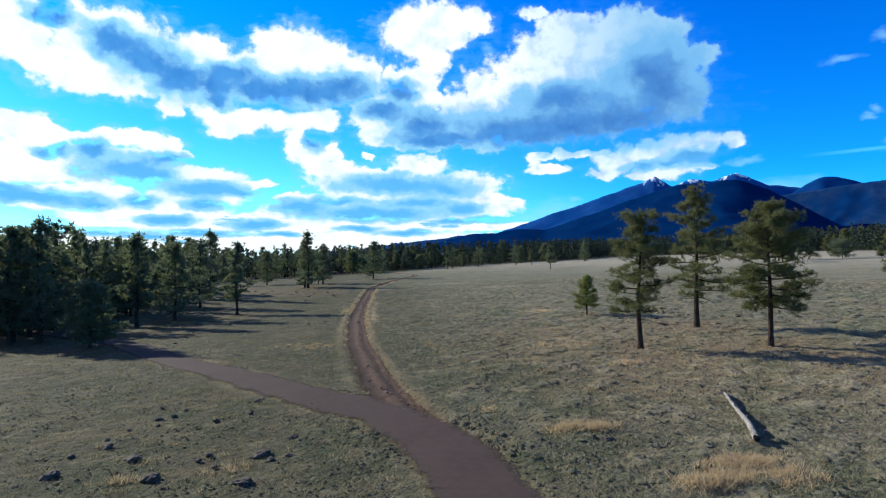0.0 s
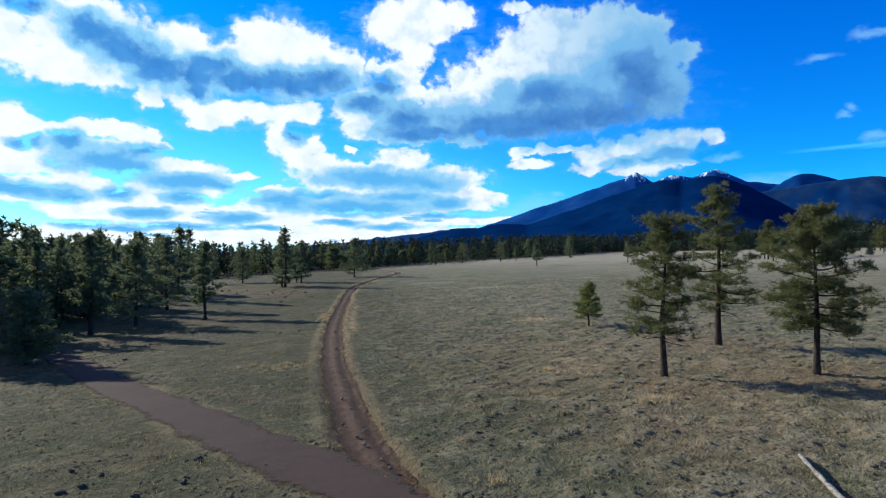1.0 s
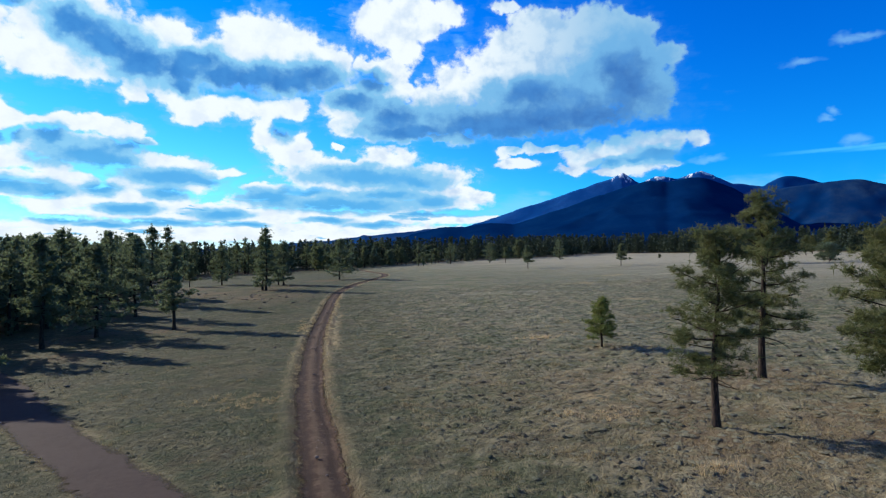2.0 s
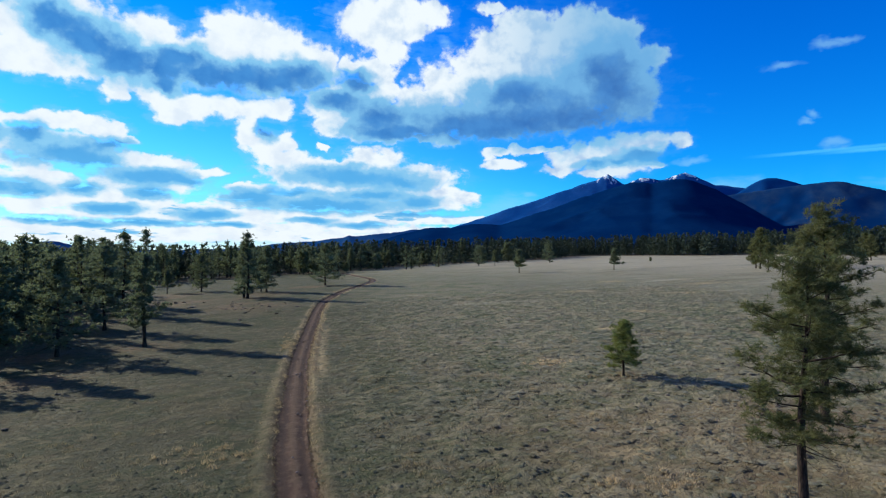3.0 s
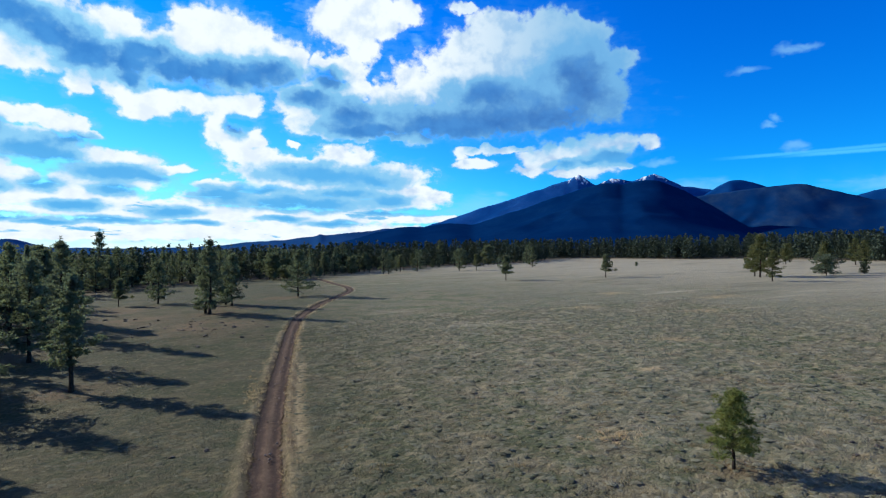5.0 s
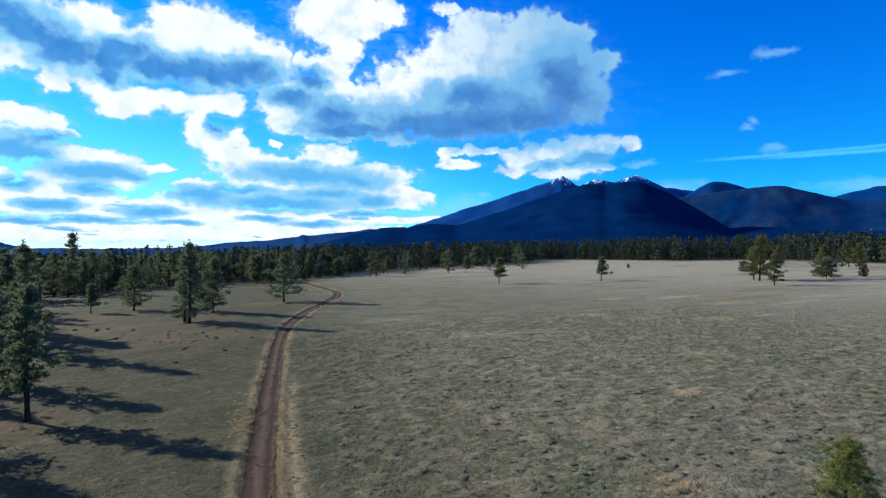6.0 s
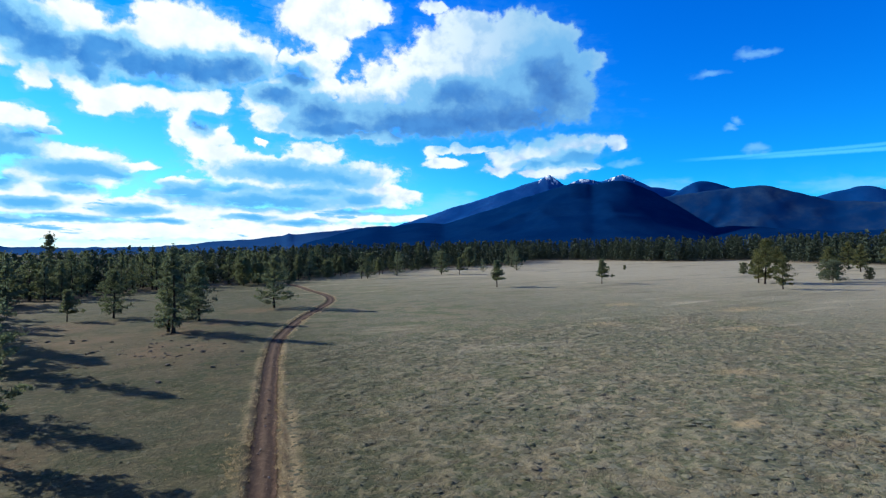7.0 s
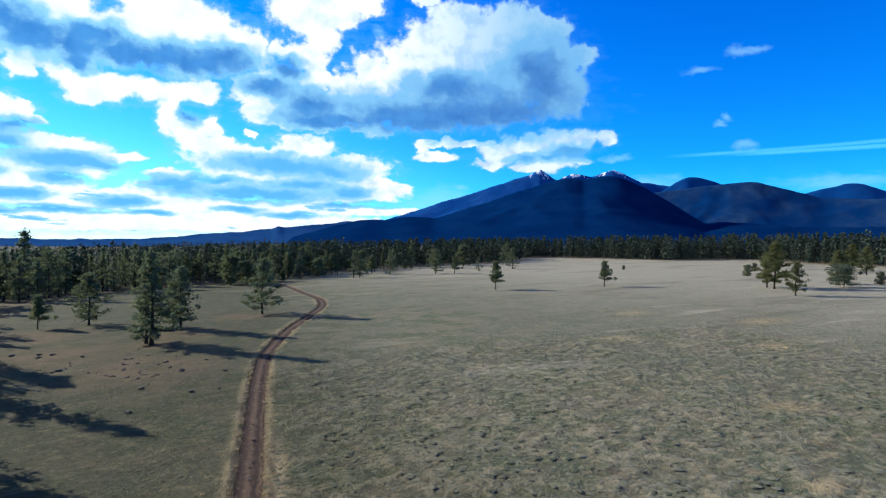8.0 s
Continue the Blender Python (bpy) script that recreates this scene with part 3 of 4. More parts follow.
def spline(points, step):
    """A smooth line through the points, as an array."""
    p = [Vector(q) for q in points]
    p = [2 * p[0] - p[1], *p, 2 * p[-1] - p[-2]]
    out = []
    for a, b, c, d in zip(p, p[1:], p[2:], p[3:]):
        n = max(2, int((c - b).length / step))
        for i in range(n):
            t = i / n
            out.append(0.5 * (2 * b + (c - a) * t + (2 * a - 5 * b + 4 * c - d) * t * t + (3 * b - a - 3 * c + d) * t ** 3))
    return np.array([list(q) for q in out])


PATH_LINE = spline([(-62, 128), (-45, 108), (-34, 95), (-26.5, 83.2), (-19.6, 71), (-11, 57.8), (-5.6, 49.4), (-2.3, 44.4), (0.6, 40), (2.5, 35.6), (3.4, 31), (3.8, 26), (4, 18), (3, 4), (-3, -20), (-12, -45)], 0.5)
TRAIL_LINE = spline([(2.6, 38.5), (1.5, 44), (0.9, 51), (0.45, 62), (0.1, 76), (0.5, 100), (1.4, 118), (2.6, 136), (5.5, 171), (8.2, 188.6), (14.6, 212), (21.5, 231), (27.6, 251), (29.9, 268), (29.6, 285), (28.2, 306), (27, 335), (24, 365)], 0.6)


def off_line(x, y, line, reach):
    """Distance of each place from a line, as far as reach."""
    out = np.full(x.shape, reach, float)
    near = (x > line[:, 0].min() - reach) & (x < line[:, 0].max() + reach) & (y > line[:, 1].min() - reach) & (y < line[:, 1].max() + reach)
    px, py = x[near], y[near]
    d = np.full(px.shape, 1e9)
    for a, b in zip(line[:-1], line[1:]):
        m = np.abs(py - a[1]) < reach + 1.5
        if not m.any():
            continue
        ab = b - a
        t = np.clip(((px[m] - a[0]) * ab[0] + (py[m] - a[1]) * ab[1]) / (ab @ ab), 0, 1)
        d[m] = np.minimum(d[m], np.hypot(px[m] - a[0] - t * ab[0], py[m] - a[1] - t * ab[1]))
    out[near] = np.minimum(d, reach)
    return out


def mounds(x, y):
    """Clumps of old grass a step across, 0 in the gaps to 1 on top, thick over the east of the meadow."""
    a = value_noise(x * 1.4 + 0.7 * value_noise(x * 0.4, y * 0.4, 8), y * 1.6 + 0.6 * value_noise(x * 0.5, y * 0.3, 18), 1) + 0.45 * value_noise(x * 0.4, y * 0.4, 5)
    return np.clip(a * 1.6 + 0.1, 0, 1) ** 0.7 * (0.3 + 0.7 * np.clip((x + 2) / 14, 0, 1))


def tussocks(x, y):
    """Small relief of the bunch grass."""
    return 0.145 * mounds(x, y) - 0.05 + 0.05 * value_noise(x * 0.6, y * 0.6, 2) + 0.10 * value_noise(x * 0.11, y * 0.11, 3)


def relief_fade(x, y):
    """The small relief dies out where nobody could see it."""
    out = np.maximum.reduce([-32 - x, x - 94, 22 - y, y - 170, 0 * x])
    return np.clip(1 - out / 12, 0, 1)


def ground_z(x, y):
    return float(rise(np.float64(x), np.float64(y)))


def mesh_of(name, verts, faces, mat, smooth=False):
    me = bpy.data.meshes.new(name)
    verts, faces = np.asarray(verts, np.float32), np.asarray(faces, np.int32)
    me.vertices.add(len(verts))
    me.vertices.foreach_set("co", verts.ravel())
    n = faces.shape[1]
    me.loops.add(faces.size)
    me.loops.foreach_set("vertex_index", faces.ravel())
    me.polygons.add(len(faces))
    me.polygons.foreach_set("loop_start", np.arange(0, faces.size, n, dtype=np.int32))
    me.polygons.foreach_set("use_smooth", np.full(len(faces), smooth))
    me.update(calc_edges=True)
    me.validate()
    me.materials.append(mat)
    return me


def grid_faces(nx, ny):
    i, j = np.meshgrid(np.arange(nx - 1), np.arange(ny - 1), indexing="ij")
    a = (i * ny + j).ravel()
    return np.stack([a, a + ny, a + ny + 1, a + 1], 1)


def spread(lo, hi, step, limit_lo, limit_hi, growth=1.13):
    mid = list(np.arange(lo, hi, step))
    s, v, up = step, mid[-1], []
    while v < limit_hi:
        s *= growth
        v += s
        up.append(v)
    s, v, down = step, mid[0], []
    while v > limit_lo:
        s *= growth
        v -= s
        down.append(v)
    return np.array(down[::-1] + mid + up)


# Rim of the forest: where the meadow ends, west to east.
RIM = [(-50, -200), (-48, 60), (-47, 110), (-47, 160), (-51, 205), (-62, 240), (-66, 320), (-50, 352), (0, 385), (60, 430), (130, 465), (200, 470), (268, 556), (292, 494), (310, 416), (360, 404), (335, 330), (330, 270), (380, 180), (430, 60), (470, -200)]
RIM_A = np.array(RIM, float)


def in_meadow(x, y):
    inside = np.zeros(x.shape, bool)
    for (x1, y1), (x2, y2) in zip(RIM, RIM[1:] + RIM[:1]):
        cross = (y1 > y) != (y2 > y)
        with np.errstate(divide="ignore", invalid="ignore"):
            at = (x2 - x1) * (y - y1) / (y2 - y1 + 1e-12) + x1
        inside ^= cross & (x < at)
    return inside


def rim_distance(x, y):
    d = np.full(x.shape, 1e9)
    for a, b in zip(RIM_A[:-1], RIM_A[1:]):
        ab = b - a
        t = np.clip(((x - a[0]) * ab[0] + (y - a[1]) * ab[1]) / (ab @ ab), 0, 1)
        d = np.minimum(d, np.hypot(x - a[0] - t * ab[0], y - a[1] - t * ab[1]))
    return np.where(in_meadow(x, y), d, -d)


def make_ground():
    xs = spread(-32, 96, 0.46, -4950, 4950, 1.12)
    ys = np.r_[spread(22, 80, 0.4, -3000, 79, 1.12), np.arange(80, 172, 0.5), spread(172, 330, 1.6, 172, 4950, 1.12)]
    x, y = (g.ravel() for g in np.meshgrid(xs, ys, indexing="ij"))
    fade = relief_fade(x, y)
    dp, dt = off_line(x, y, PATH_LINE, 6), off_line(x, y, TRAIL_LINE, 6)
    z = rise(x, y) + tussocks(x, y) * fade * np.clip(np.minimum((dp - 1.9) / 1.5, (dt - 1.3) / 1.4), 0, 1)
    z -= 0.06 * np.clip((2.5 - dp) / 0.7, 0, 1) + 0.30 * np.clip((1.75 - dt) / 0.8, 0, 1)
    z += 0.15 * np.exp(-((dt - 1.7) / 0.42) ** 2) * np.clip((dp - 2.3) / 1.2, 0, 1)
    edge = rim_distance(x, y)
    z -= 0.07 * np.clip((y - 92) / 6, 0, 1) * np.clip((142 - y) / 8, 0, 1) * np.exp(-((x - np.interp(y, TRAIL_LINE[:, 1], TRAIL_LINE[:, 0]) - 2.0) / 0.3) ** 2)
    me = mesh_of("ground", np.stack([x, y, z], 1), grid_faces(len(xs), len(ys)), M_GROUND, True)
    wob = 0.5 + 0.5 * value_noise(x * 0.42, y * 0.30, 7)
    verge = 0.8 * np.clip((2.6 - dt) / 1.0, 0, 1) * np.clip((dp - 2.2) / 1.5, 0, 1) * np.clip(3.0 * wob - 0.95, 0.08, 1) * (0.3 + 0.7 * np.clip((y - 66) / 34, 0, 1)) + 0.5 * np.clip((2.6 - dp) / 0.8, 0, 1) * wob
    for cx, cy, r in [(60.2, 124.4, 3.4), (88, 150, 5), (112, 172, 7), (70, 168, 5), (96, 196, 6), (44, 108, 2), (20, 62, 2.2)]:
        verge = np.maximum(verge, 0.95 * np.clip(1.3 - np.hypot(x - cx, (y - cy) * 1.6) / r, 0, 1) * (0.4 + wob))
    # A third wheel rut runs along the trail's east side for a while, in a broad strip of straw.
    east = x - np.interp(y, TRAIL_LINE[:, 1], TRAIL_LINE[:, 0])
    along = np.clip((y - 92) / 6, 0, 1) * np.clip((142 - y) / 8, 0, 1)
    verge = np.maximum(verge, 0.85 * along * np.clip(1.3 - np.abs(east - 2.3) / 1.1, 0, 1) * np.clip(0.5 + wob, 0, 1))
    rut = along * np.clip(1.4 - np.abs(east - 2.0) / 0.22, 0, 1)
    litter = np.maximum(0.85 * rut, 0.8 * np.clip((1.75 - dt) / 0.4, 0, 1))
    verge = verge * (1 - rut) * np.clip((dt - 1.25) / 0.4, 0, 1)
    for tx, ty, r in [(23.2, 53, 6), (34.8, 62.6, 6), (33.3, 50, 7), (-22.8, 131, 6), (-33.5, 127, 7), (-13, 203, 8), (-32, 85, 6), (30.2, 80.4, 2.5), (-12, 183, 15), (-30, 200, 14), (-8, 215, 10), (-40, 225, 16), (-45, 160, 12), (-30, 106, 8), (6, 236, 9)]:
        litter = np.maximum(litter, np.clip(1.15 - np.hypot(x - tx, y - ty) / r, 0, 0.8))
    litter = np.maximum(litter, np.clip(0.6 - edge / 16, 0, 0.8) * (edge > -60))
    # Where the forest floor lies, with canopy shade painted into it.
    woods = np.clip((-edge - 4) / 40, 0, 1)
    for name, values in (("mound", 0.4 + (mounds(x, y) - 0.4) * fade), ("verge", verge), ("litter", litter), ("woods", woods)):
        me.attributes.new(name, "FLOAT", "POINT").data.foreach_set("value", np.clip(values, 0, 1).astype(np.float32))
    return tagged(new("ground", me), "dry olive and straw coloured meadow with low bunch grass", "meadow", kind="structure")


def strip(name, line, half, profile, mat, seed, lift, label, category):
    """A way along a line, with ragged edges; profile(u) is its height across, u from -1 to 1."""
    across = np.array([-1, -0.93, -0.84, -0.70, -0.5, -0.25, 0, 0.25, 0.5, 0.70, 0.84, 0.93, 1])
    tang = np.gradient(line, axis=0)
    tang /= np.linalg.norm(tang, axis=1)[:, None]
    side = np.stack([tang[:, 1], -tang[:, 0]], 1)
    s = np.cumsum(np.r_[0, np.linalg.norm(np.diff(line, axis=0), axis=1)])
    left = half * (1 + 0.10 * value_noise(s * 0.35, s * 0, seed) + 0.07 * value_noise(s * 1.1, s * 0, seed + 1))
    right = half * (1 + 0.10 * value_noise(s * 0.35, s * 0, seed + 2) + 0.07 * value_noise(s * 1.1, s * 0, seed + 3))
    w = np.where(across[None] < 0, left[:, None], right[:, None]) * across[None]
    x, y = line[:, :1] + side[:, :1] * w, line[:, 1:] + side[:, 1:] * w
    z = rise(x, y) + lift + profile(across)[None] + 0.12 * np.clip(np.maximum((y - 250) / 40, (-32 - x) / 8), 0, 1) + 0.02 * value_noise(x * 0.5, y * 0.5, seed + 5)
    z[:, 0] -= 0.03
    z[:, -1] -= 0.03
    z -= 0.14 * np.clip(1 - s / 5, 0, 1)[:, None]
    me = mesh_of(name, np.stack([x, y, z], 2).reshape(-1, 3), grid_faces(len(line), 13)[:, ::-1], mat, True)
    me.attributes.new("across", "FLOAT", "POINT").data.foreach_set("value", np.tile(np.abs(across), len(line)).astype(np.float32))
    return tagged(new(name, me), label, category, kind="structure")


make_ground()
strip("gravel_path", PATH_LINE, 2.0, lambda u: 0.03 * (1 - u * u), M_PATH, 11, 0.0, "wide red-grey packed gravel path curving through the meadow", "path")
strip("dirt_trail", TRAIL_LINE, 1.28, lambda u: -0.07 * np.exp(-((np.abs(u) - 0.55) / 0.22) ** 2) + 0.02 * np.exp(-(u / 0.2) ** 2) + 0.09 * np.exp(-((np.abs(u) - 0.93) / 0.08) ** 2), M_TRAIL, 31, -0.15,
      "narrow red-brown two-rut dirt trail winding to the woods", "trail")


# ---- mountains ----
def mountain(name, peaks, radius, depth, span, mat, seed, gully, label):
    """A range seen across a plain. peaks: azimuth, height as an angle, fall per degree to the west and to the east, and roundness."""
    az = np.linspace(span[0], span[1], 260)
    crest = np.full(az.shape, -0.3)
    for a, e, west, east, round_ in peaks:
        d = az - a
        fall = np.where(d < 0, west, east)
        crest = 0.06 * np.logaddexp(crest / 0.06, (e - fall * (np.sqrt(d * d + round_ * round_) - round_)) / 0.06)
    crest = np.minimum(crest, -0.3 + 0.9 * np.minimum(az - span[0], span[1] - az))
    rough = 0.05 * value_noise(az * 1.1, az * 0, seed) + 0.03 * value_noise(az * 3.7, az * 0, seed + 1)
    t = np.linspace(0, 1.3, 60)
    a, u = np.meshgrid(az, t, indexing="ij")
    r = radius - depth * (1 - u)
    top = radius * np.tan(np.radians(crest))[:, None]
    shape = np.where(u < 1, np.clip(u, 0, 1) ** 1.35, 1 - (u - 1) * 2.2)
    x, y = r * np.sin(np.radians(a)), r * np.cos(np.radians(a)) + 40
    bx, by = x + 90 * value_noise(x / 300, y / 300, seed + 2), y + 90 * value_noise(x / 300, y / 300, seed + 5)
    fold = np.abs(value_noise(bx / gully, by / gully, seed + 3)) + 0.5 * np.abs(value_noise(bx * 2.3 / gully, by * 2.3 / gully, seed + 4))
    z = top * shape * (1 - 0.14 * fold * np.sin(np.clip(u, 0, 1) * np.pi) ** 0.8) + 6
    z += radius * np.tan(np.radians(rough * np.clip(np.abs(az - peaks[0][0]) / 1.5, 0.1, 1)))[:, None] * np.clip((u - 0.8) / 0.2, 0, 1) ** 2
    z += rise(x, y) - 6 - 14 * np.clip(1 - u * 8, 0, 1)
    me = mesh_of(name, np.stack([x, y, z], 2).reshape(-1, 3), grid_faces(260, 60), mat, True)
    return tagged(new(name, me), label, "mountain", kind="structure")


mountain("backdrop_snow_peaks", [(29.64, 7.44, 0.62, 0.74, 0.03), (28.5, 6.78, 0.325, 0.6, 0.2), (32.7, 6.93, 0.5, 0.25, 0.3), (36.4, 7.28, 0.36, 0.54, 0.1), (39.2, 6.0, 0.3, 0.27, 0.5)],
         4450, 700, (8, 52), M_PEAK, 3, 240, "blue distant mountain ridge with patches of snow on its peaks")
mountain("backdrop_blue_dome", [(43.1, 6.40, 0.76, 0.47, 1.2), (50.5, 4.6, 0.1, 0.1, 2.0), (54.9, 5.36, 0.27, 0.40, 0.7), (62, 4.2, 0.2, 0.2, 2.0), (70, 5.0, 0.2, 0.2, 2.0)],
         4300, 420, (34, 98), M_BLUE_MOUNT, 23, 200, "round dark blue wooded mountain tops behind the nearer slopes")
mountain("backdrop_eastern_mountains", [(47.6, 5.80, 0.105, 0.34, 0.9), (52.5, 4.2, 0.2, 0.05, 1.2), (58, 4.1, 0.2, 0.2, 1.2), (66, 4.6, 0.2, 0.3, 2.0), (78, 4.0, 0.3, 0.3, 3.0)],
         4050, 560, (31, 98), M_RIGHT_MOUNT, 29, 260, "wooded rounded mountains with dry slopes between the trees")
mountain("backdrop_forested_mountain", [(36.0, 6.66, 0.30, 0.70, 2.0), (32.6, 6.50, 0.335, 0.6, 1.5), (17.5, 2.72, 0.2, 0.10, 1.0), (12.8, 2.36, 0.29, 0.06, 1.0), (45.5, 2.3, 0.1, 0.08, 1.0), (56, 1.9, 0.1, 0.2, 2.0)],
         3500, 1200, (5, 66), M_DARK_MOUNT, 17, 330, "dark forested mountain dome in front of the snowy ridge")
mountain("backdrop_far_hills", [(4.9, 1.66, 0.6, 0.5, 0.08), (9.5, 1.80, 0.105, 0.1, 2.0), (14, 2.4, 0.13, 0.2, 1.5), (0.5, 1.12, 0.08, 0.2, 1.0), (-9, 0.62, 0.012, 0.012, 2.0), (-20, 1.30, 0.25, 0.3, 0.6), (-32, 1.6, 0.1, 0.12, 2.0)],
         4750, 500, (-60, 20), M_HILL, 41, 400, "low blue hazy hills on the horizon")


# ---- trees ----
def tube(points, radii, sides, verts, faces):
    """A tapered limb of quads along points."""
    base, n = sum(len(v) for v in verts), len(points)
    d = np.gradient(points, axis=0)
    d /= np.linalg.norm(d, axis=1)[:, None] + 1e-9
    ref = np.where(np.abs(d[:, 2:3]) > 0.8, np.array([[1.0, 0, 0]]), np.array([[0, 0, 1.0]]))
    a = np.cross(d, ref)
    a /= np.linalg.norm(a, axis=1)[:, None]
    b = np.cross(d, a)
    ang = np.arange(sides) * 2 * np.pi / sides
    ring = points[:, None] + radii[:, None, None] * (np.cos(ang)[None, :, None] * a[:, None] + np.sin(ang)[None, :, None] * b[:, None])
    verts.append(ring.reshape(-1, 3))
    i, j = np.meshgrid(np.arange(n - 1), np.arange(sides), indexing="ij")
    p, q = base + i * sides + j, base + i * sides + (j + 1) % sides
    faces.append(np.stack([p, q, q + sides, p + sides], 2).reshape(-1, 4))


def tufts(rng, centres, sizes, blades, width, up=0.35):
    """Needle bunches: thin blades that stand out round each centre."""
    n = len(centres)
    d = rng.normal(size=(n, blades, 3))
    d[..., 2] = d[..., 2] * 0.75 + up
    d /= np.linalg.norm(d, axis=2)[..., None]
    side = np.cross(d, rng.normal(size=(n, blades, 3)))
    side /= np.linalg.norm(side, axis=2)[..., None] + 1e-9
    length = sizes[:, None, None] * rng.uniform(0.55, 1.15, (n, blades, 1))
    root = centres[:, None] + d * length * 0.12
    w = width * sizes[:, None, None] * rng.uniform(0.7, 1.3, (n, blades, 1))
    v = np.stack([root - side * w, root + side * w, root + d * length], 2)
    return v.reshape(-1, 3), np.arange(n * blades * 3).reshape(-1, 3)


def pine_meshes(seed, h, w, clear, limbs, puffs, per, blades, size, width, dead=6, shape="round", trunk_r=None, mat=None, lean=0.0, gaps=0.25, split=False, fine=True):
    """Trunk, branches and crown of a pine. clear: height of the lowest green limb; per: needle bunches a limb."""
    rng = np.random.default_rng(seed)
    r0 = trunk_r or 0.019 * h + 0.03
    zs = np.linspace(-0.35, h * 0.985, 12)
    bend = np.stack([lean * (zs / h) ** 2 * h + 0.012 * h * np.sin(zs / h * 5 + seed), 0.012 * h * np.cos(zs / h * 4 + seed * 2), zs], 1)
    bend[:, :2] *= np.clip(zs / h * 3, 0, 1)[:, None]
    rad = r0 * np.clip(1 - zs / h, 0.03, 1) ** 0.85
    rad[0] *= 1.35
    tv, tf = [], []
    tube(bend, rad, 8, tv, tf)
    bv, bf, centres, sizes, own = [], [], [], [], []
    turn = rng.uniform(0, 6.28)
    heavy = rng.uniform(0.8, 1.2, 7)
    total = limbs + dead
    for n in range(total):
        bare = n >= limbs
        u = (n + rng.uniform(-0.4, 0.4)) / limbs if not bare else rng.uniform(-0.28, 0.05)
        u = min(u, 0.985)
        z = clear + (h - clear) * u if u >= 0 else clear * (1 + u)
        turn += 2.4 + rng.uniform(-0.5, 0.5)
        if shape == "cone":
            reach = (1 - max(u, 0)) ** 0.75 * min(1, 0.65 + 2.5 * max(u, 0))
        elif shape == "oval":
            reach = (1 - max(u, 0)) ** 0.62 * min(1, 0.72 + 1.6 * max(u, 0)) * 1.1
        else:
            reach = (1 - max(u, 0)) ** 0.40 * min(1, 0.75 + 1.0 * max(u, 0))
        length = max(0.12 * w * 0.5, w * 0.5 * reach * rng.uniform(0.75, 1.15) * heavy[int((turn % 6.28) / 6.28 * 7) % 7])
        if bare:
            length *= rng.uniform(0.4, 0.85)
        elif rng.random() < gaps:
            length *= 0.5
        pitch = (-0.18 + 0.75 * max(u, 0) ** 1.3 + rng.uniform(-0.14, 0.14)) if not bare else rng.uniform(-0.35, 0.05)
        at = np.array([np.interp(z, zs, bend[:, 0]), np.interp(z, zs, bend[:, 1]), z])
        t = np.linspace(0, 1, 6 if split else 4)[:, None]
        out = np.array([[math.cos(turn), math.sin(turn), 0]])
        crook = rng.normal(size=3) * 0.05 * length
        line = at + out * length * t * math.cos(pitch) + np.array([[0, 0, 1]]) * length * (math.sin(pitch) * t + (0.22 if not bare else -0.12) * t ** 2) + crook * np.sin(t * 3.14)
        lr = max(0.012, min(0.10, 0.020 * length)) * np.linspace(1, 0.2, len(t)) * (0.8 if bare else 1.0)
        tube(line, lr, 4 if split else 3, bv, bf)
        twigs = (2 if bare else 3) if split else int(fine)
        for _ in range(twigs):
            s = rng.uniform(0.3, 0.85)
            p = np.array([np.interp(s, t[:, 0], line[:, c]) for c in range(3)])
            side = np.array([-math.sin(turn), math.cos(turn), 0]) * rng.choice([-1, 1]) + out[0] * 0.8
            tip = p + side * length * 0.32 * rng.uniform(0.5, 1) + np.array([0, 0, rng.uniform(-0.02, 0.12) * length])
            tube(np.linspace(p, tip, 3), np.array([0.5, 0.35, 0.12]) * lr[0] * 0.7, 3, bv, bf)
        if split:
            own.append(mesh_of("limb", np.concatenate(bv), np.concatenate(bf), M_BARK, True))
            bv, bf = [], []
        if bare:
            continue
        # Foliage sits in puffs along the outer limb and its twigs.
        for _ in range(max(2, round(puffs * (0.4 + 0.6 * length / (0.5 * w))))):
            q = rng.uniform(0.35 if split else 0.22, 1.04)
            c = np.array([np.interp(q, t[:, 0], line[:, k]) for k in range(3)])
            fan = 0.36 * length * math.sqrt(min(q, 1)) * (1.2 - 0.5 * q)
            c += np.array([-math.sin(turn), math.cos(turn), 0]) * rng.uniform(-1, 1) * fan
            c[2] += rng.uniform(0.0, 0.07) * length
            pr = (0.075 * w * 0.5 + 0.10) * rng.uniform(0.7, 1.3) * (0.82 if split else 1.0)
            m = max(2, int(per * rng.uniform(0.7, 1.3)))
            centres.append(c + rng.normal(size=(m, 3)) * np.array([pr, pr, pr * 0.55]))
            sizes.append(size * rng.uniform(0.7, 1.25, m))
    # The leader is clothed to its tip.
    for u in np.linspace(0.72, 1.0, 9):
        m = max(3, int(per * 1.1))
        at = np.array([np.interp(u * h, zs, bend[:, 0]), np.interp(u * h, zs, bend[:, 1]), u * h])
        pr = 0.10 + 0.26 * w * (1 - u)
        centres.append(at + rng.normal(size=(m, 3)) * np.array([pr, pr, 0.03 * h]) * 0.6)
        sizes.append(size * rng.uniform(0.6, 1.05, m))
    crown_v, crown_f = tufts(rng, np.concatenate(centres), np.concatenate(sizes), blades, width)
    trunk = mesh_of("trunk", np.concatenate(tv), np.concatenate(tf), M_BARK, True)
    crown = mesh_of("crown", crown_v, crown_f, mat or M_NEEDLE)
    if not split:
        own = [mesh_of("branchwork", np.concatenate(bv), np.concatenate(bf), M_BARK, True)]
    return trunk, crown, *own


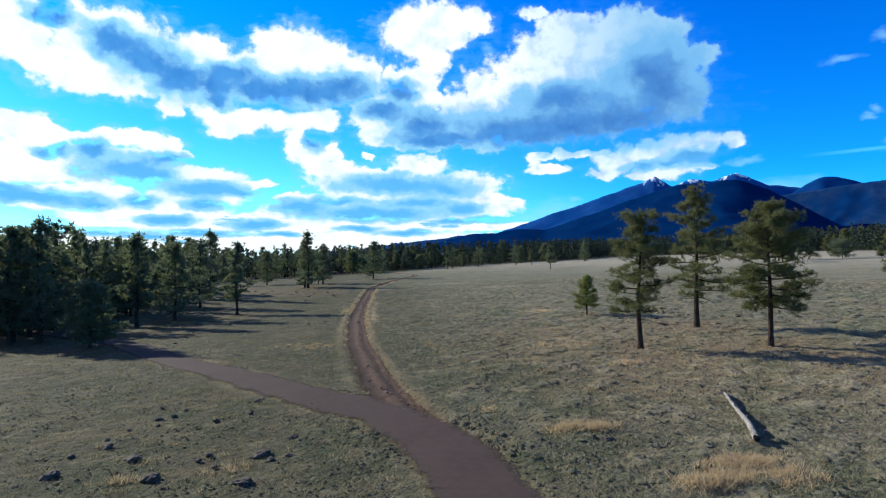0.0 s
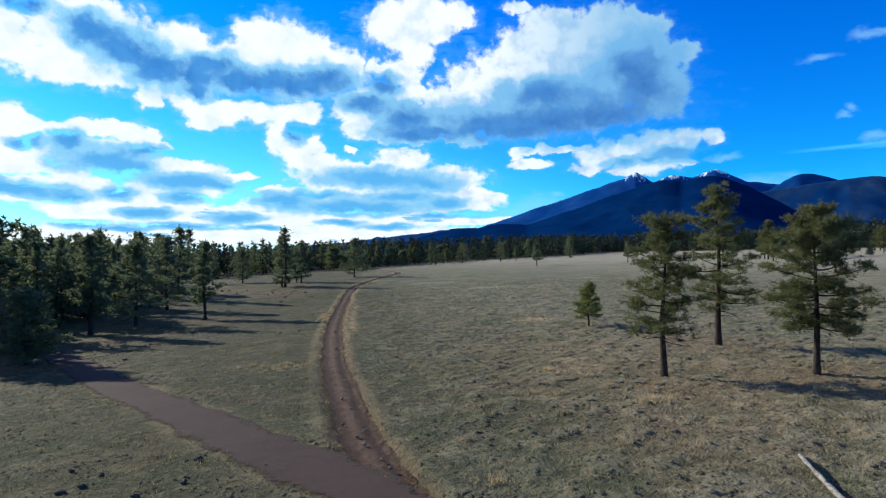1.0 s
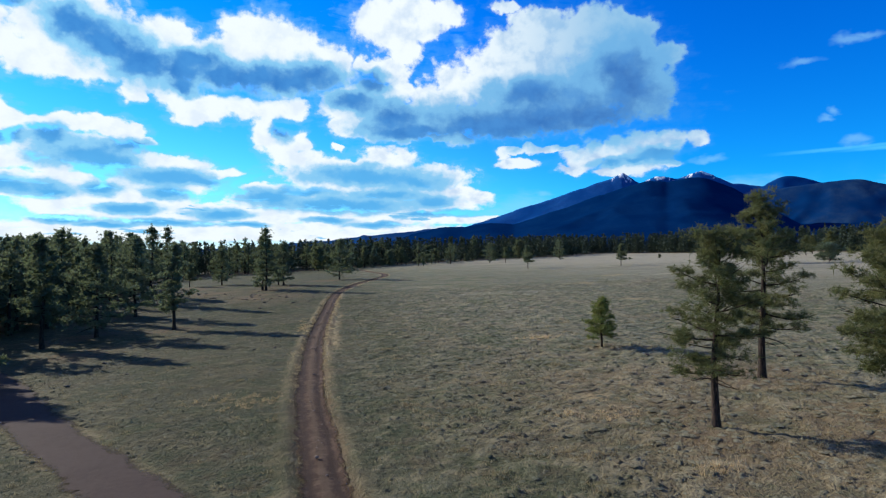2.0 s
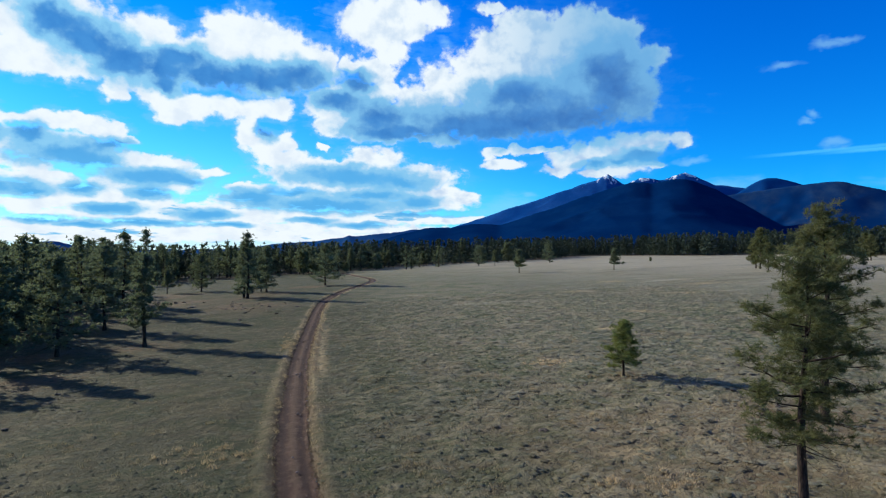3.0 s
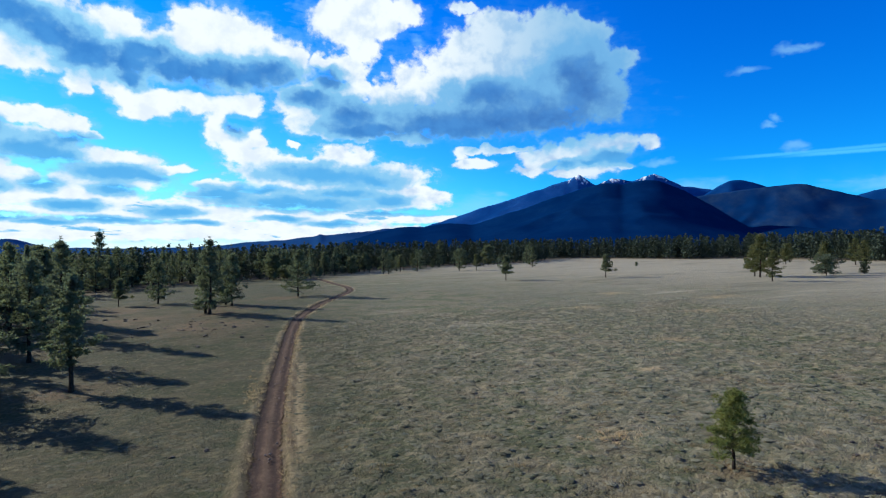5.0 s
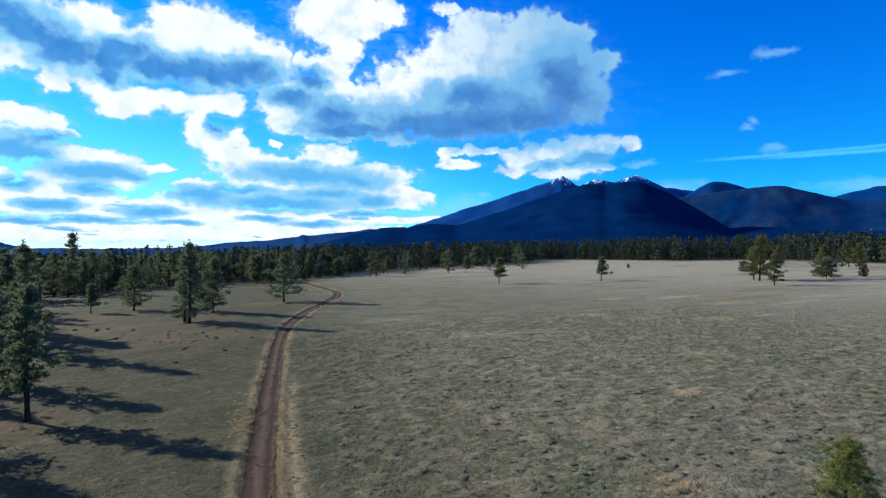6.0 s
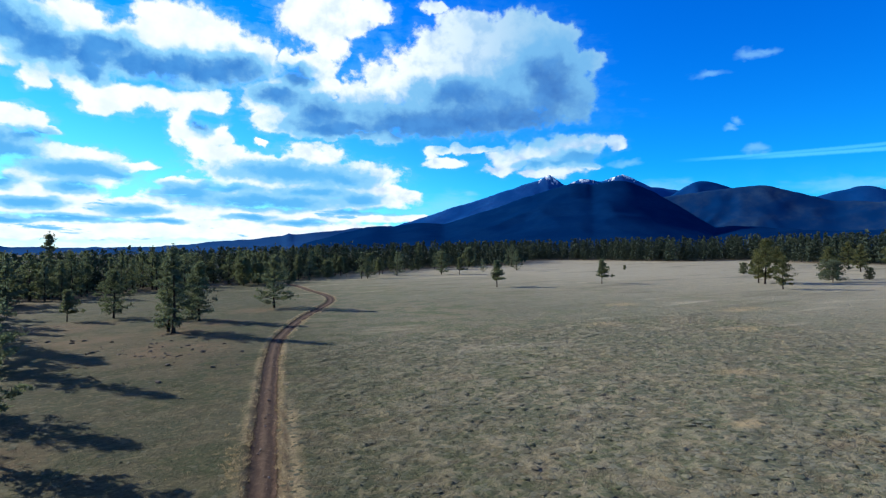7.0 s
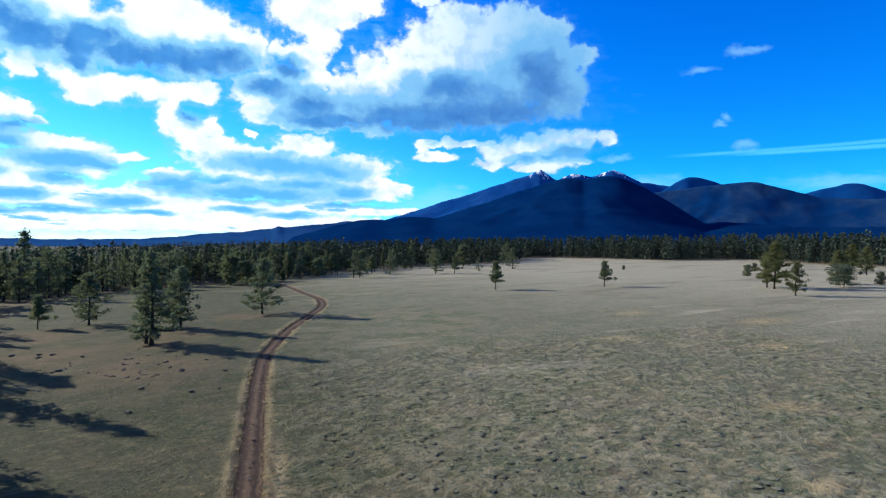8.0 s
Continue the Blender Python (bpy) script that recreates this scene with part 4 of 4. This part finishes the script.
def pine(name, meshes, label, group="", category="tree"):
    thing = new(name)
    thing.empty_display_size = 0.3
    for me in meshes:
        ob = new(me.name.split(".")[0], me)
        ob.parent = thing
        if me.name.startswith(("crown", "branchwork")):
            ob["kind"] = "stuff"
    return tagged(thing, label, category, group)


def stand(x, y, turn=0.0, s=1.0, sink=0.05):
    return pose(x, y, ground_z(x, y) - sink, 0, 0, turn) @ Matrix.Scale(s, 4)


def place(thing, x, y, turn=0.0, s=1.0, sink=0.05):
    thing.location, thing.rotation_euler, thing.scale = (x, y, ground_z(x, y) - sink), (0, 0, radians(turn)), (s, s, s)
    return thing


# The three tall pines and the young one in the open meadow.
place(pine("pine_tree", pine_meshes(3, 11.4, 6.2, 3.3, 46, 5, 14, 22, 0.30, 0.046, dead=22, gaps=0.26, split=True), "tall thin-crowned pine with bare dead lower limbs in the meadow", "meadow pines"), 23.3, 53.1, 20)
place(pine("pine_tree", pine_meshes(8, 14.2, 6.8, 3.6, 50, 5, 14, 22, 0.31, 0.046, dead=14, gaps=0.28, lean=0.01, split=True), "tallest open-crowned pine in the meadow group", "meadow pines"), 34.6, 62.5, 130)
place(pine("pine_tree", pine_meshes(14, 11.4, 7.4, 3.1, 52, 6, 16, 22, 0.31, 0.052, dead=5, gaps=0.16, split=True), "dense full-crowned pine standing in dry grass", "meadow pines"), 33.2, 50.1, 75)
place(pine("young_pine_tree", pine_meshes(21, 5.2, 3.7, 1.15, 42, 5, 11, 20, 0.22, 0.058, dead=2, shape="oval", mat=M_YOUNG, gaps=0.1, split=True), "small young bright green pine alone in the meadow", "meadow pines"), 30.1, 80.0, 10)

# Pines of the forest's edge, in a few shapes that repeat at other sizes and turns.
def edge_pine(seed, h, w, clear, shape, dead, gaps, mat, fine=True):
    puffs, per, blades, size, width = (6, 9, 9, 0.44, 0.20) if fine else (4, 7, 6, 0.56, 0.30)
    return pine_meshes(seed, h, w, clear, 34 if fine else 24, puffs, per, blades, size, width, dead, shape, None, mat, 0.0, gaps, False, fine)


FULL = pine("pine_tree", edge_pine(41, 15, 9.2, 1.9, "oval", 4, 0.2, M_NEEDLE_DARK), "tall dark green pine at the forest's edge", "forest edge pines")
SPIRE = pine("pine_tree", edge_pine(42, 18, 9.4, 1.5, "cone", 3, 0.15, M_NEEDLE_DARK), "tall pointed dark pine at the forest's edge", "forest edge pines")
THIN = pine("pine_tree", edge_pine(43, 14.5, 7.4, 3.6, "oval", 9, 0.35, M_NEEDLE_DARK), "slender pine with a long bare trunk", "forest edge pines")
BUSHY = pine("pine_tree", edge_pine(44, 7.6, 6.8, 0.8, "round", 2, 0.12, M_NEEDLE_GREY), "low bushy pine green down to the grass", "forest edge pines")
BROAD = pine("pine_tree", edge_pine(45, 13.5, 10.6, 1.8, "oval", 5, 0.2, M_NEEDLE_DARK), "broad round-crowned pine beside the meadow", "forest edge pines")
OPEN = pine("pine_tree", edge_pine(46, 10, 8.0, 3.0, "oval", 6, 0.5, M_NEEDLE_GREY), "lone open-crowned pine on pale dry grass", "forest edge pines")
SQUAT = pine("pine_tree", edge_pine(47, 6.8, 11.0, 1.3, "round", 3, 0.1, M_NEEDLE_DARK), "low wide spreading dark pine on pale dry grass", "forest edge pines")
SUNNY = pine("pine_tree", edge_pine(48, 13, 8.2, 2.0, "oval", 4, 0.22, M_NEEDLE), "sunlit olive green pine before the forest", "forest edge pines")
KINDS = {"squat": (SQUAT, 6.8), "sunny": (SUNNY, 13), "full": (FULL, 15), "spire": (SPIRE, 18), "thin": (THIN, 14.5), "bushy": (BUSHY, 7.6), "broad": (BROAD, 13.5), "open": (OPEN, 10)}
for key, seed, h, w, clear, shape in [("deep_full", 51, 15, 10.4, 1.2, "oval"), ("deep_spire", 52, 18, 10.4, 1.2, "cone"), ("deep_broad", 53, 14, 11.0, 1.4, "oval"), ("deep_thin", 54, 16, 8.8, 2.4, "oval")]:
    KINDS[key] = (pine("pine_tree", edge_pine(seed, h, w, clear, shape, 3, 0.2, M_NEEDLE_DARK, False), "dark pine standing in the dense forest", "forest pines"), h)
USED = set()
rng = np.random.default_rng(5)


def grow(kind, x, y, h, turn=None):
    thing, full = KINDS[kind]
    turn = rng.uniform(0, 360) if turn is None else turn
    if kind not in USED:
        USED.add(kind)
        return place(thing, x, y, turn, h / full)
    return copy_thing_scaled(thing, x, y, turn, h / full)


def copy_thing_scaled(thing, x, y, turn, s):
    keep = thing.scale.copy()
    thing.scale = (1, 1, 1)
    made = copy_thing(thing, stand(x, y, turn, s))
    thing.scale = keep
    return made


# West of the trail.
for kind, x, y, h in [("bushy", -32.2, 85.2, 7.6), ("full", -43.5, 97.6, 17), ("thin", -46.8, 96.5, 16), ("full", -48.5, 101, 16), ("thin", -36.8, 116, 15.5),
                      ("broad", -33.6, 127.5, 14.6), ("thin", -22.8, 131.3, 14.4), ("full", -46.8, 143, 14.6), ("spire", -38.4, 180, 19), ("full", -48.6, 204, 17),
                      ("thin", -51, 209, 18), ("spire", -13, 203.6, 18.3), ("spire", -14.2, 206, 16)]:
    grow(kind, x, y, h)
for kind, x, y, h in [("full", -35.5, 156, 16), ("full", -8.8, 221, 14), ("full", -10.6, 225, 11), ("broad", -30.6, 241, 12.5), ("open", -41, 240, 8), ("broad", 10, 239.7, 14.4), ("full", -55, 175, 16), ("spire", -60, 150, 18),
                      ("full", -57, 125, 16), ("full", -60, 110, 17), ("thin", -53, 118, 15), ("broad", -58, 92, 14), ("spire", -70.8, 341, 26), ("full", -68.8, 366, 19)]:
    grow(kind, x, y, h)
# Along the north rim, seen across the meadow.
for kind, x, y, h in [("deep_spire", -36.6, 370, 20), ("deep_full", -42.8, 388, 18), ("deep_thin", 1.8, 375, 17), ("deep_thin", 6.9, 388, 15), ("deep_thin", 9, 385, 15.5), ("deep_full", 33.9, 407, 15), ("deep_full", 37.7, 388, 13),
                      ("deep_thin", 63.7, 377, 14), ("deep_broad", 66.5, 375, 11), ("open", 80, 405, 10), ("deep_full", 87.6, 393, 13), ("deep_spire", 122, 462, 18.5), ("deep_broad", 110.4, 381, 12.5)]:
    grow(kind, x, y, h)
for kind, x, y, h in [("open", 117.2, 370, 9.5), ("deep_full", 138.8, 387, 8.2), ("open", 95.2, 273.5, 10.1), ("open", 134.5, 261.3, 9.4), ("deep_full", 161.8, 389, 12.6), ("deep_spire", 181, 434, 15.5),
                      ("bushy", 45.6, 414, 4.4), ("bushy", 28.1, 376, 5.4), ("bushy", 52, 410, 3.6), ("bushy", 206.5, 343.4, 2.4)]:
    grow(kind, x, y, h)
# East side.
for kind, x, y, h in [("sunny", 175.5, 223, 15.6), ("sunny", 161.6, 204, 10.2), ("squat", 197.8, 214.8, 6.8), ("bushy", 214.2, 268.8, 4.9), ("bushy", 245, 292.5, 4.0), ("bushy", 215.5, 214.2, 4.3),
                      ("sunny", 178, 228, 12), ("sunny", 98, 97.5, 12.5), ("sunny", 270, 300, 11), ("sunny", 282, 270, 13), ("sunny", 262, 250, 12), ("sunny", 240, 190, 12), ("sunny", 208, 224, 12), ("sunny", 292, 318, 11), ("sunny", 300, 262, 14), ("sunny", 252, 222, 10)]:
    grow(kind, x, y, h)

# Scattered pines and seedlings that step out of the north woods into the grass.
fringe = np.random.default_rng(77)
out_there = []
while len(out_there) < 34:
    x, y = fringe.uniform(-30, 190), fringe.uniform(330, 470)
    edge = float(rim_distance(np.array([x]), np.array([y]))[0])
    if not 0 < edge < 26 or any((x - p) ** 2 + (y - q) ** 2 < 40 for p, q in out_there):
        continue
    out_there.append((x, y))
    grow(str(fringe.choice(["deep_full", "deep_thin", "deep_broad", "open", "bushy"], p=[0.3, 0.2, 0.15, 0.2, 0.15])), x, y, fringe.uniform(3.5, 6) if fringe.random() < 0.25 else fringe.uniform(8, 14))

# The forest behind the edge, thinning out to the rim.
taken = []
for _ in range(4000):
    if len(taken) >= 250:
        break
    a, d = rng.uniform(-50, 8), 90 + 340 * rng.random() ** 1.4
    x, y = d * math.sin(radians(a)), d * math.cos(radians(a))
    edge = float(rim_distance(np.array([x]), np.array([y]))[0])
    if edge > -2 or edge < -46 or y < 102 or any((x - p) ** 2 + (y - q) ** 2 < 13 for p, q in taken):
        continue
    taken.append((x, y))
    grow(str(rng.choice(["deep_full", "deep_spire", "deep_thin", "deep_broad"], p=[0.35, 0.3, 0.2, 0.15])), x, y, rng.uniform(12.5, 19))


def far_woods(name, count, near, far, a0, a1, blades, seed, label, deep=5000, low=12, high=18.5):
    """Many pines far off as one sheet of foliage: a trunk and whorls of bunches each."""
    r = np.random.default_rng(seed)
    vs, fs, base = [], [], 0
    a, d = np.radians(r.uniform(a0, a1, count * 14)), np.sqrt(r.uniform(near * near, far * far, count * 14))
    px, py = d * np.sin(a), d * np.cos(a)
    edge = rim_distance(px, py)
    ok = (edge < -1) & (edge > -deep) & ~((px < 20) & (py < 440) & (edge > -30))
    for x, y in zip(px[ok][:count], py[ok][:count]):
        h = r.uniform(low, high) * (0.65 if r.random() < 0.2 else 1.0)
        n = blades
        u = r.uniform(0.0, 1.0, n) ** 1.2
        z = h * (0.09 + 0.91 * u)
        rad = (0.13 * h + 0.6) * (1 - u) ** 0.85 * r.uniform(0.2, 1.0, n)
        t = r.uniform(0, 6.283, n)
        c = np.stack([x + rad * np.cos(t), y + rad * np.sin(t), ground_z(x, y) + z], 1)
        v, f = tufts(r, c, h * 0.074 * r.uniform(0.8, 1.4, n), 4, 0.34, 0.5)
        vs.append(v)
        fs.append(f + base)
        base += len(v)
        w = 0.012 * h
        g = ground_z(x, y)
        vs.append(np.array([(x - w, y, g - 0.3), (x + w, y, g - 0.3), (x, y, g + h * 0.8)]))
        fs.append(np.array([[0, 1, 2]]) + base)
        base += 3
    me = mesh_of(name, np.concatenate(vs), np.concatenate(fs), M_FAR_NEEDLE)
    return tagged(new(name, me), label, "forest", kind="stuff")


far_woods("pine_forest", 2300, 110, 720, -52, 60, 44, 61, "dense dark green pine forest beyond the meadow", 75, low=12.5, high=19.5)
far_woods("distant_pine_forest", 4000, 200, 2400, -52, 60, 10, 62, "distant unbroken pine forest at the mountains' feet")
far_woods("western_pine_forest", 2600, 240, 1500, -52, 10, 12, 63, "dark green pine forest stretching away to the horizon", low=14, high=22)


# ---- low growth ----
def tuft_field(name, count, seed, mat, blades, height, spread_, label, clusters=None, lean=0.5, thick=0.13):
    r = np.random.default_rng(seed)
    if clusters is None:
        # Denser where the camera comes near.
        y = 8 + 186 * r.random(count * 2) ** 1.35
        half = 26 + 0.62 * np.maximum(y - 24, 0)
        x = r.uniform(-1, 1, count * 2) * half + 6 + 0.13 * np.maximum(y - 24, 0)
        clump = value_noise(x * 0.28, y * 0.28, seed) + 0.6 * value_noise(x * 0.9, y * 0.9, seed + 1)
        ok = (clump > r.uniform(-1.1, 0.7, count * 2)) & in_meadow(x, y)
        x, y = x[ok][:count], y[ok][:count]
    else:
        parts = [(r.normal(cx, sx, n), r.normal(cy, sy, n)) for cx, cy, sx, sy, n in clusters]
        x, y = np.concatenate([p[0] for p in parts]), np.concatenate([p[1] for p in parts])
    dp, dt = off_line(x, y, PATH_LINE, 6), off_line(x, y, TRAIL_LINE, 6)
    ok = (dp > 1.68) & (dt > 1.15)
    x, y = x[ok], y[ok]
    n = len(x)
    z = rise(x, y) + tussocks(x, y) * relief_fade(x, y) - 0.03
    root = np.stack([x, y, z], 1)[:, None] + r.normal(size=(n, blades, 3)) * np.array([spread_, spread_, 0.0])
    d = r.normal(size=(n, blades, 3)) * lean
    d[..., 2] = 1.0
    tall = height * r.uniform(0.5, 1.25, (n, 1, 1)) * r.uniform(0.6, 1.2, (n, blades, 1))
    side = r.normal(size=(n, blades, 3))
    side[..., 2] = 0
    side *= tall * thick / (np.linalg.norm(side, axis=2)[..., None] + 1e-6)
    v = np.stack([root - side, root + side, root + d * tall], 2).reshape(-1, 3)
    me = mesh_of(name, v, np.arange(len(v)).reshape(-1, 3), mat)
    return tagged(new(name, me), label, "grass", kind="stuff")


def tussock_field(name, count, seed, mat, label):
    """Low rounded clumps of old grass, thick over the east of the meadow."""
    r = np.random.default_rng(seed)
    n = count * 3
    y = 8 + 276 * r.random(n) ** 1.6
    x = r.uniform(-1, 1, n) * (26 + 0.6 * np.maximum(y - 24, 0)) + 8 + 0.13 * np.maximum(y - 24, 0)
    clump = value_noise(x * 0.2, y * 0.2, seed) + 0.7 * value_noise(x * 0.75, y * 0.75, seed + 1) + np.clip(x / 14, -0.25, 0.35)
    ok = (clump > r.uniform(-1.0, 0.8, n)) & in_meadow(x, y) & (off_line(x, y, PATH_LINE, 6) > 1.95) & (off_line(x, y, TRAIL_LINE, 6) > 1.5)
    x, y = x[ok][:count], y[ok][:count]
    n = len(x)
    big = (0.75 + 0.7 * np.clip((y - 40) / 60, 0, 1) + 0.35 * np.clip((x - 8) / 12, 0, 1) * np.clip((y - 38) / 15, 0, 1))[:, None]
    rad, tall = big * r.uniform(0.11, 0.27, (n, 1)), (0.8 + 0.2 * big) * r.uniform(0.045, 0.10, (n, 1)) * np.clip(1.35 - y / 220, 0.55, 1)[:, None]
    ang = np.linspace(0, 2 * np.pi, 6)[:-1][None] + r.uniform(0, 1, (n, 1))
    z = (rise(x, y) + tussocks(x, y) * relief_fade(x, y))[:, None]
    q = rad * r.uniform(0.6, 1.4, (n, 5))
    ring = np.stack([x[:, None] + q * np.cos(ang), y[:, None] + q * np.sin(ang), z - 0.25 * tall + 0 * q], 2)
    top = np.stack([x[:, None] + rad * r.uniform(-0.4, 0.4, (n, 1)), y[:, None] + rad * r.uniform(-0.4, 0.4, (n, 1)), z + tall], 2)
    v = np.concatenate([ring, top], 1).reshape(-1, 3)
    i = np.arange(5)
    one = np.stack([i, (i + 1) % 5, 0 * i + 5], 1)
    f = (one[None] + 6 * np.arange(n)[:, None, None]).reshape(-1, 3)
    return tagged(new(name, mesh_of(name, v, f, mat, True)), label, "grass", kind="stuff")


tussock_field("grass_tussocks", 66000, 81, M_TUSSOCK, "low rounded tussocks of grey-green and straw grass")
tuft_field("bunch_grass", 20000, 71, M_SEDGE, 6, 0.15, 0.13, "short grey-green bunch grass over the meadow")
tuft_field("dry_grass", 11000, 72, M_DRY, 7, 0.17, 0.12, "straw coloured dry grass tufts among the green")
tuft_field("tan_grass", 0, 74, M_DRY, 16, 0.22, 0.15, "soft tan patches of dry grass",
           [(c.uniform(6, 52), c.uniform(36, 104), c.uniform(0.25, 0.8), c.uniform(0.15, 0.5), int(c.uniform(3, 16))) for c in [random.Random(9)] for _ in range(240)] +
           [(c.uniform(-22, 0), c.uniform(28, 80), c.uniform(0.15, 0.5), c.uniform(0.12, 0.3), int(c.uniform(2, 8))) for c in [random.Random(10)] for _ in range(90)], 0.6, 0.08)
tuft_field("golden_grass", 0, 73, M_STRAW, 20, 0.30, 0.13, "tall golden dry grass clumps",
           [(9.5, 33.8, 0.5, 0.26, 130), (10.5, 33.4, 0.4, 0.24, 80), (13.8, 27.6, 0.8, 0.32, 170), (11.8, 26.1, 0.7, 0.32, 150), (14.6, 26.1, 0.8, 0.5, 60), (19.2, 47.4, 0.6, 0.4, 25),
            (18.4, 57.5, 1.2, 0.7, 40), (-10.6, 33.3, 0.5, 0.3, 12), (-6.1, 33.2, 0.5, 0.3, 12), (-4.9, 45.9, 0.35, 0.25, 14), (6.6, 38.7, 0.5, 0.3, 14), (-4.6, 70.8, 2.0, 1.5, 50),
            (26.6, 88.6, 1.6, 0.7, 60), (-0.9, 121, 0.6, 4, 60)] +
           [(p[0] + e * c.uniform(1.3, 1.9), p[1], 0.3, 0.9, int(c.uniform(1, 6))) for c in [random.Random(11)] for p in TRAIL_LINE[52:330:3] for e in (-1, 1)], 0.6, 0.06)


def rock(x, y, r, seed, flat=0.6):
    bm = bmesh.new()
    bmesh.ops.create_icosphere(bm, subdivisions=3, radius=r)
    for v in bm.verts:
        p = v.co / r
        f = 1 + 0.45 * noise.noise(p * 1.1 + Vector((seed, 0, 0))) + 0.26 * noise.noise(p * 2.6 + Vector((0, seed, 0))) + 0.06 * noise.noise(p * 6 + Vector((0, 0, seed)))
        q = p * f
        q = Vector([math.copysign(min(abs(c), 1.0 + 0.1 * math.sin(seed + i)), c) for i, c in enumerate(q)])
        v.co = Vector((q.x * r * 1.2, q.y * r * 0.9, q.z * r * flat))
    me = bpy.data.meshes.new("rock")
    bm.to_mesh(me)
    bm.free()
    me.materials.append(M_ROCK)
    ob = new("rock", me)
    ob.location, ob.rotation_euler = (x, y, ground_z(x, y) + 0.02 * r), (0.25 * math.sin(seed * 3), 0.25 * math.cos(seed * 5), seed * 1.7)
    return tagged(ob, "dark grey lava rock half sunk in the grass", "rock", "lava rocks")


for n, (x, y, r) in enumerate([(-11, 36.1, 0.42), (-5.1, 34.8, 0.45), (-5.4, 31.4, 0.42), (-13.9, 34.6, 0.40), (-9.3, 33, 0.40), (-3.9, 36.9, 0.26), (10.4, 31.8, 0.30), (-13, 38.6, 0.24),
                               (26.4, 88, 0.42), (25.6, 88.5, 0.30), (31.8, 92.2, 0.25), (16.7, 67.8, 0.35), (-29.2, 202, 0.6), (-23.6, 197.5, 0.6), (-0.3, 164.2, 0.4), (-10.9, 169.4, 0.7),
                               (-31, 200, 0.7), (-25, 187, 0.75), (-36, 204, 0.7), (-16, 179, 0.55), (-15, 183, 0.6), (-9, 186, 0.6), (-6, 178, 0.8), (-4, 164.5, 0.5), (-11, 158, 0.55), (-31.5, 203, 0.6),
                               (-17, 180, 0.45), (-25.5, 186, 0.5), (-22, 84, 0.35), (-23, 97.5, 0.4), (-18, 88, 0.3), (-4.3, 99.7, 0.35), (-6.8, 99, 0.3), (-12, 176, 0.5), (-13.5, 187, 0.45), (-20, 183, 0.5), (-8, 181.5, 0.45)]):
    rock(x, y, r * (0.7 if y > 80 else 0.9), n + 1.3, 0.5)
clods = np.random.default_rng(33)
for n in range(34):
    rock(clods.normal(-15, 9), clods.normal(183, 9), clods.uniform(0.16, 0.4), n + 60.7, 0.4)


# Clods and small stones in the sward, by the path and round the young pine.
for n in range(24):
    rock(clods.uniform(-15, -2.5), clods.uniform(28, 47), clods.uniform(0.08, 0.20), n + 110.3, 0.6)
for n in range(44):
    rock(clods.normal(33, 6), clods.normal(72, 5), clods.uniform(0.10, 0.30), n + 170.9, 0.5)


def trail_stone(x, y, r, seed):
    bm = bmesh.new()
    bmesh.ops.create_icosphere(bm, subdivisions=1, radius=r)
    for v in bm.verts:
        v.co *= 1 + 0.35 * noise.noise(v.co / r * 1.3 + Vector((seed, seed * 0.3, 0)))
        v.co.z *= 0.6
    me = bpy.data.meshes.new("stone")
    bm.to_mesh(me)
    bm.free()
    me.materials.append(M_STONE)
    ob = new("stone", me)
    ob.location, ob.rotation_euler = (x, y, ground_z(x, y) - 0.06 + 0.25 * r), (0, 0, seed)
    return tagged(ob, "small loose brown stone on the dirt trail", "stone", "trail stones")


spots = np.random.default_rng(12)
for n in range(70):
    at = TRAIL_LINE[int(spots.uniform(0.0, 0.42) * len(TRAIL_LINE))]
    trail_stone(at[0] + spots.normal(0.15, 0.42), at[1] + spots.uniform(-0.3, 0.3), spots.uniform(0.05, 0.15), n * 1.37)


def fallen_log():
    """A weathered trunk lying in the grass, thicker at its broken end."""
    a, b = np.array([15.95, 29.4, 0]), np.array([19.9, 37.0, 0])
    a[2], b[2] = ground_z(a[0], a[1]) + 0.20, ground_z(b[0], b[1]) + 0.13
    t = np.linspace(0, 1, 28)
    line = a + (b - a) * t[:, None] + np.stack([0.10 * np.sin(t * 5), 0 * t, 0.03 * np.sin(t * 9)], 1)
    rad = 0.150 - 0.075 * t + 0.012 * np.sin(t * 37)
    v, f = [], []
    tube(line, rad, 14, v, f)
    v = np.concatenate(v)
    ring = v.reshape(28, 14, 3)
    ring += 0.012 * np.random.default_rng(3).normal(size=(28, 14, 1)) * (ring - line[:, None]) / 0.2
    ring[0] += (np.random.default_rng(4).uniform(-0.18, 0.18, (14, 1))) * (b - a) / np.linalg.norm(b - a)
    thing = tagged(new("fallen_log"), "long weathered grey fallen log lying in the dry grass", "log")
    trunk = new("trunk", mesh_of("trunk", ring.reshape(-1, 3), np.concatenate(f), M_WOOD, True))
    trunk.parent = thing
    end_v = np.concatenate([ring[0], [ring[0].mean(0)]])
    end = new("broken_end", mesh_of("broken_end", end_v, [[i, (i + 1) % 14, 14] for i in range(14)], M_BARK))
    end.parent = thing
    end["label"] = "dark broken end"
    for s, k in ((0.35, 1), (0.62, -1)):
        p = a + (b - a) * s
        q = p + np.array([0.14 * k, -0.06, 0.22])
        sv, sf = [], []
        tube(np.linspace(p, q, 3), np.array([0.045, 0.035, 0.02]), 6, sv, sf)
        stub = new("branch_stub", mesh_of("branch_stub", np.concatenate(sv), np.concatenate(sf), M_WOOD, True))
        stub.parent = thing


fallen_log()
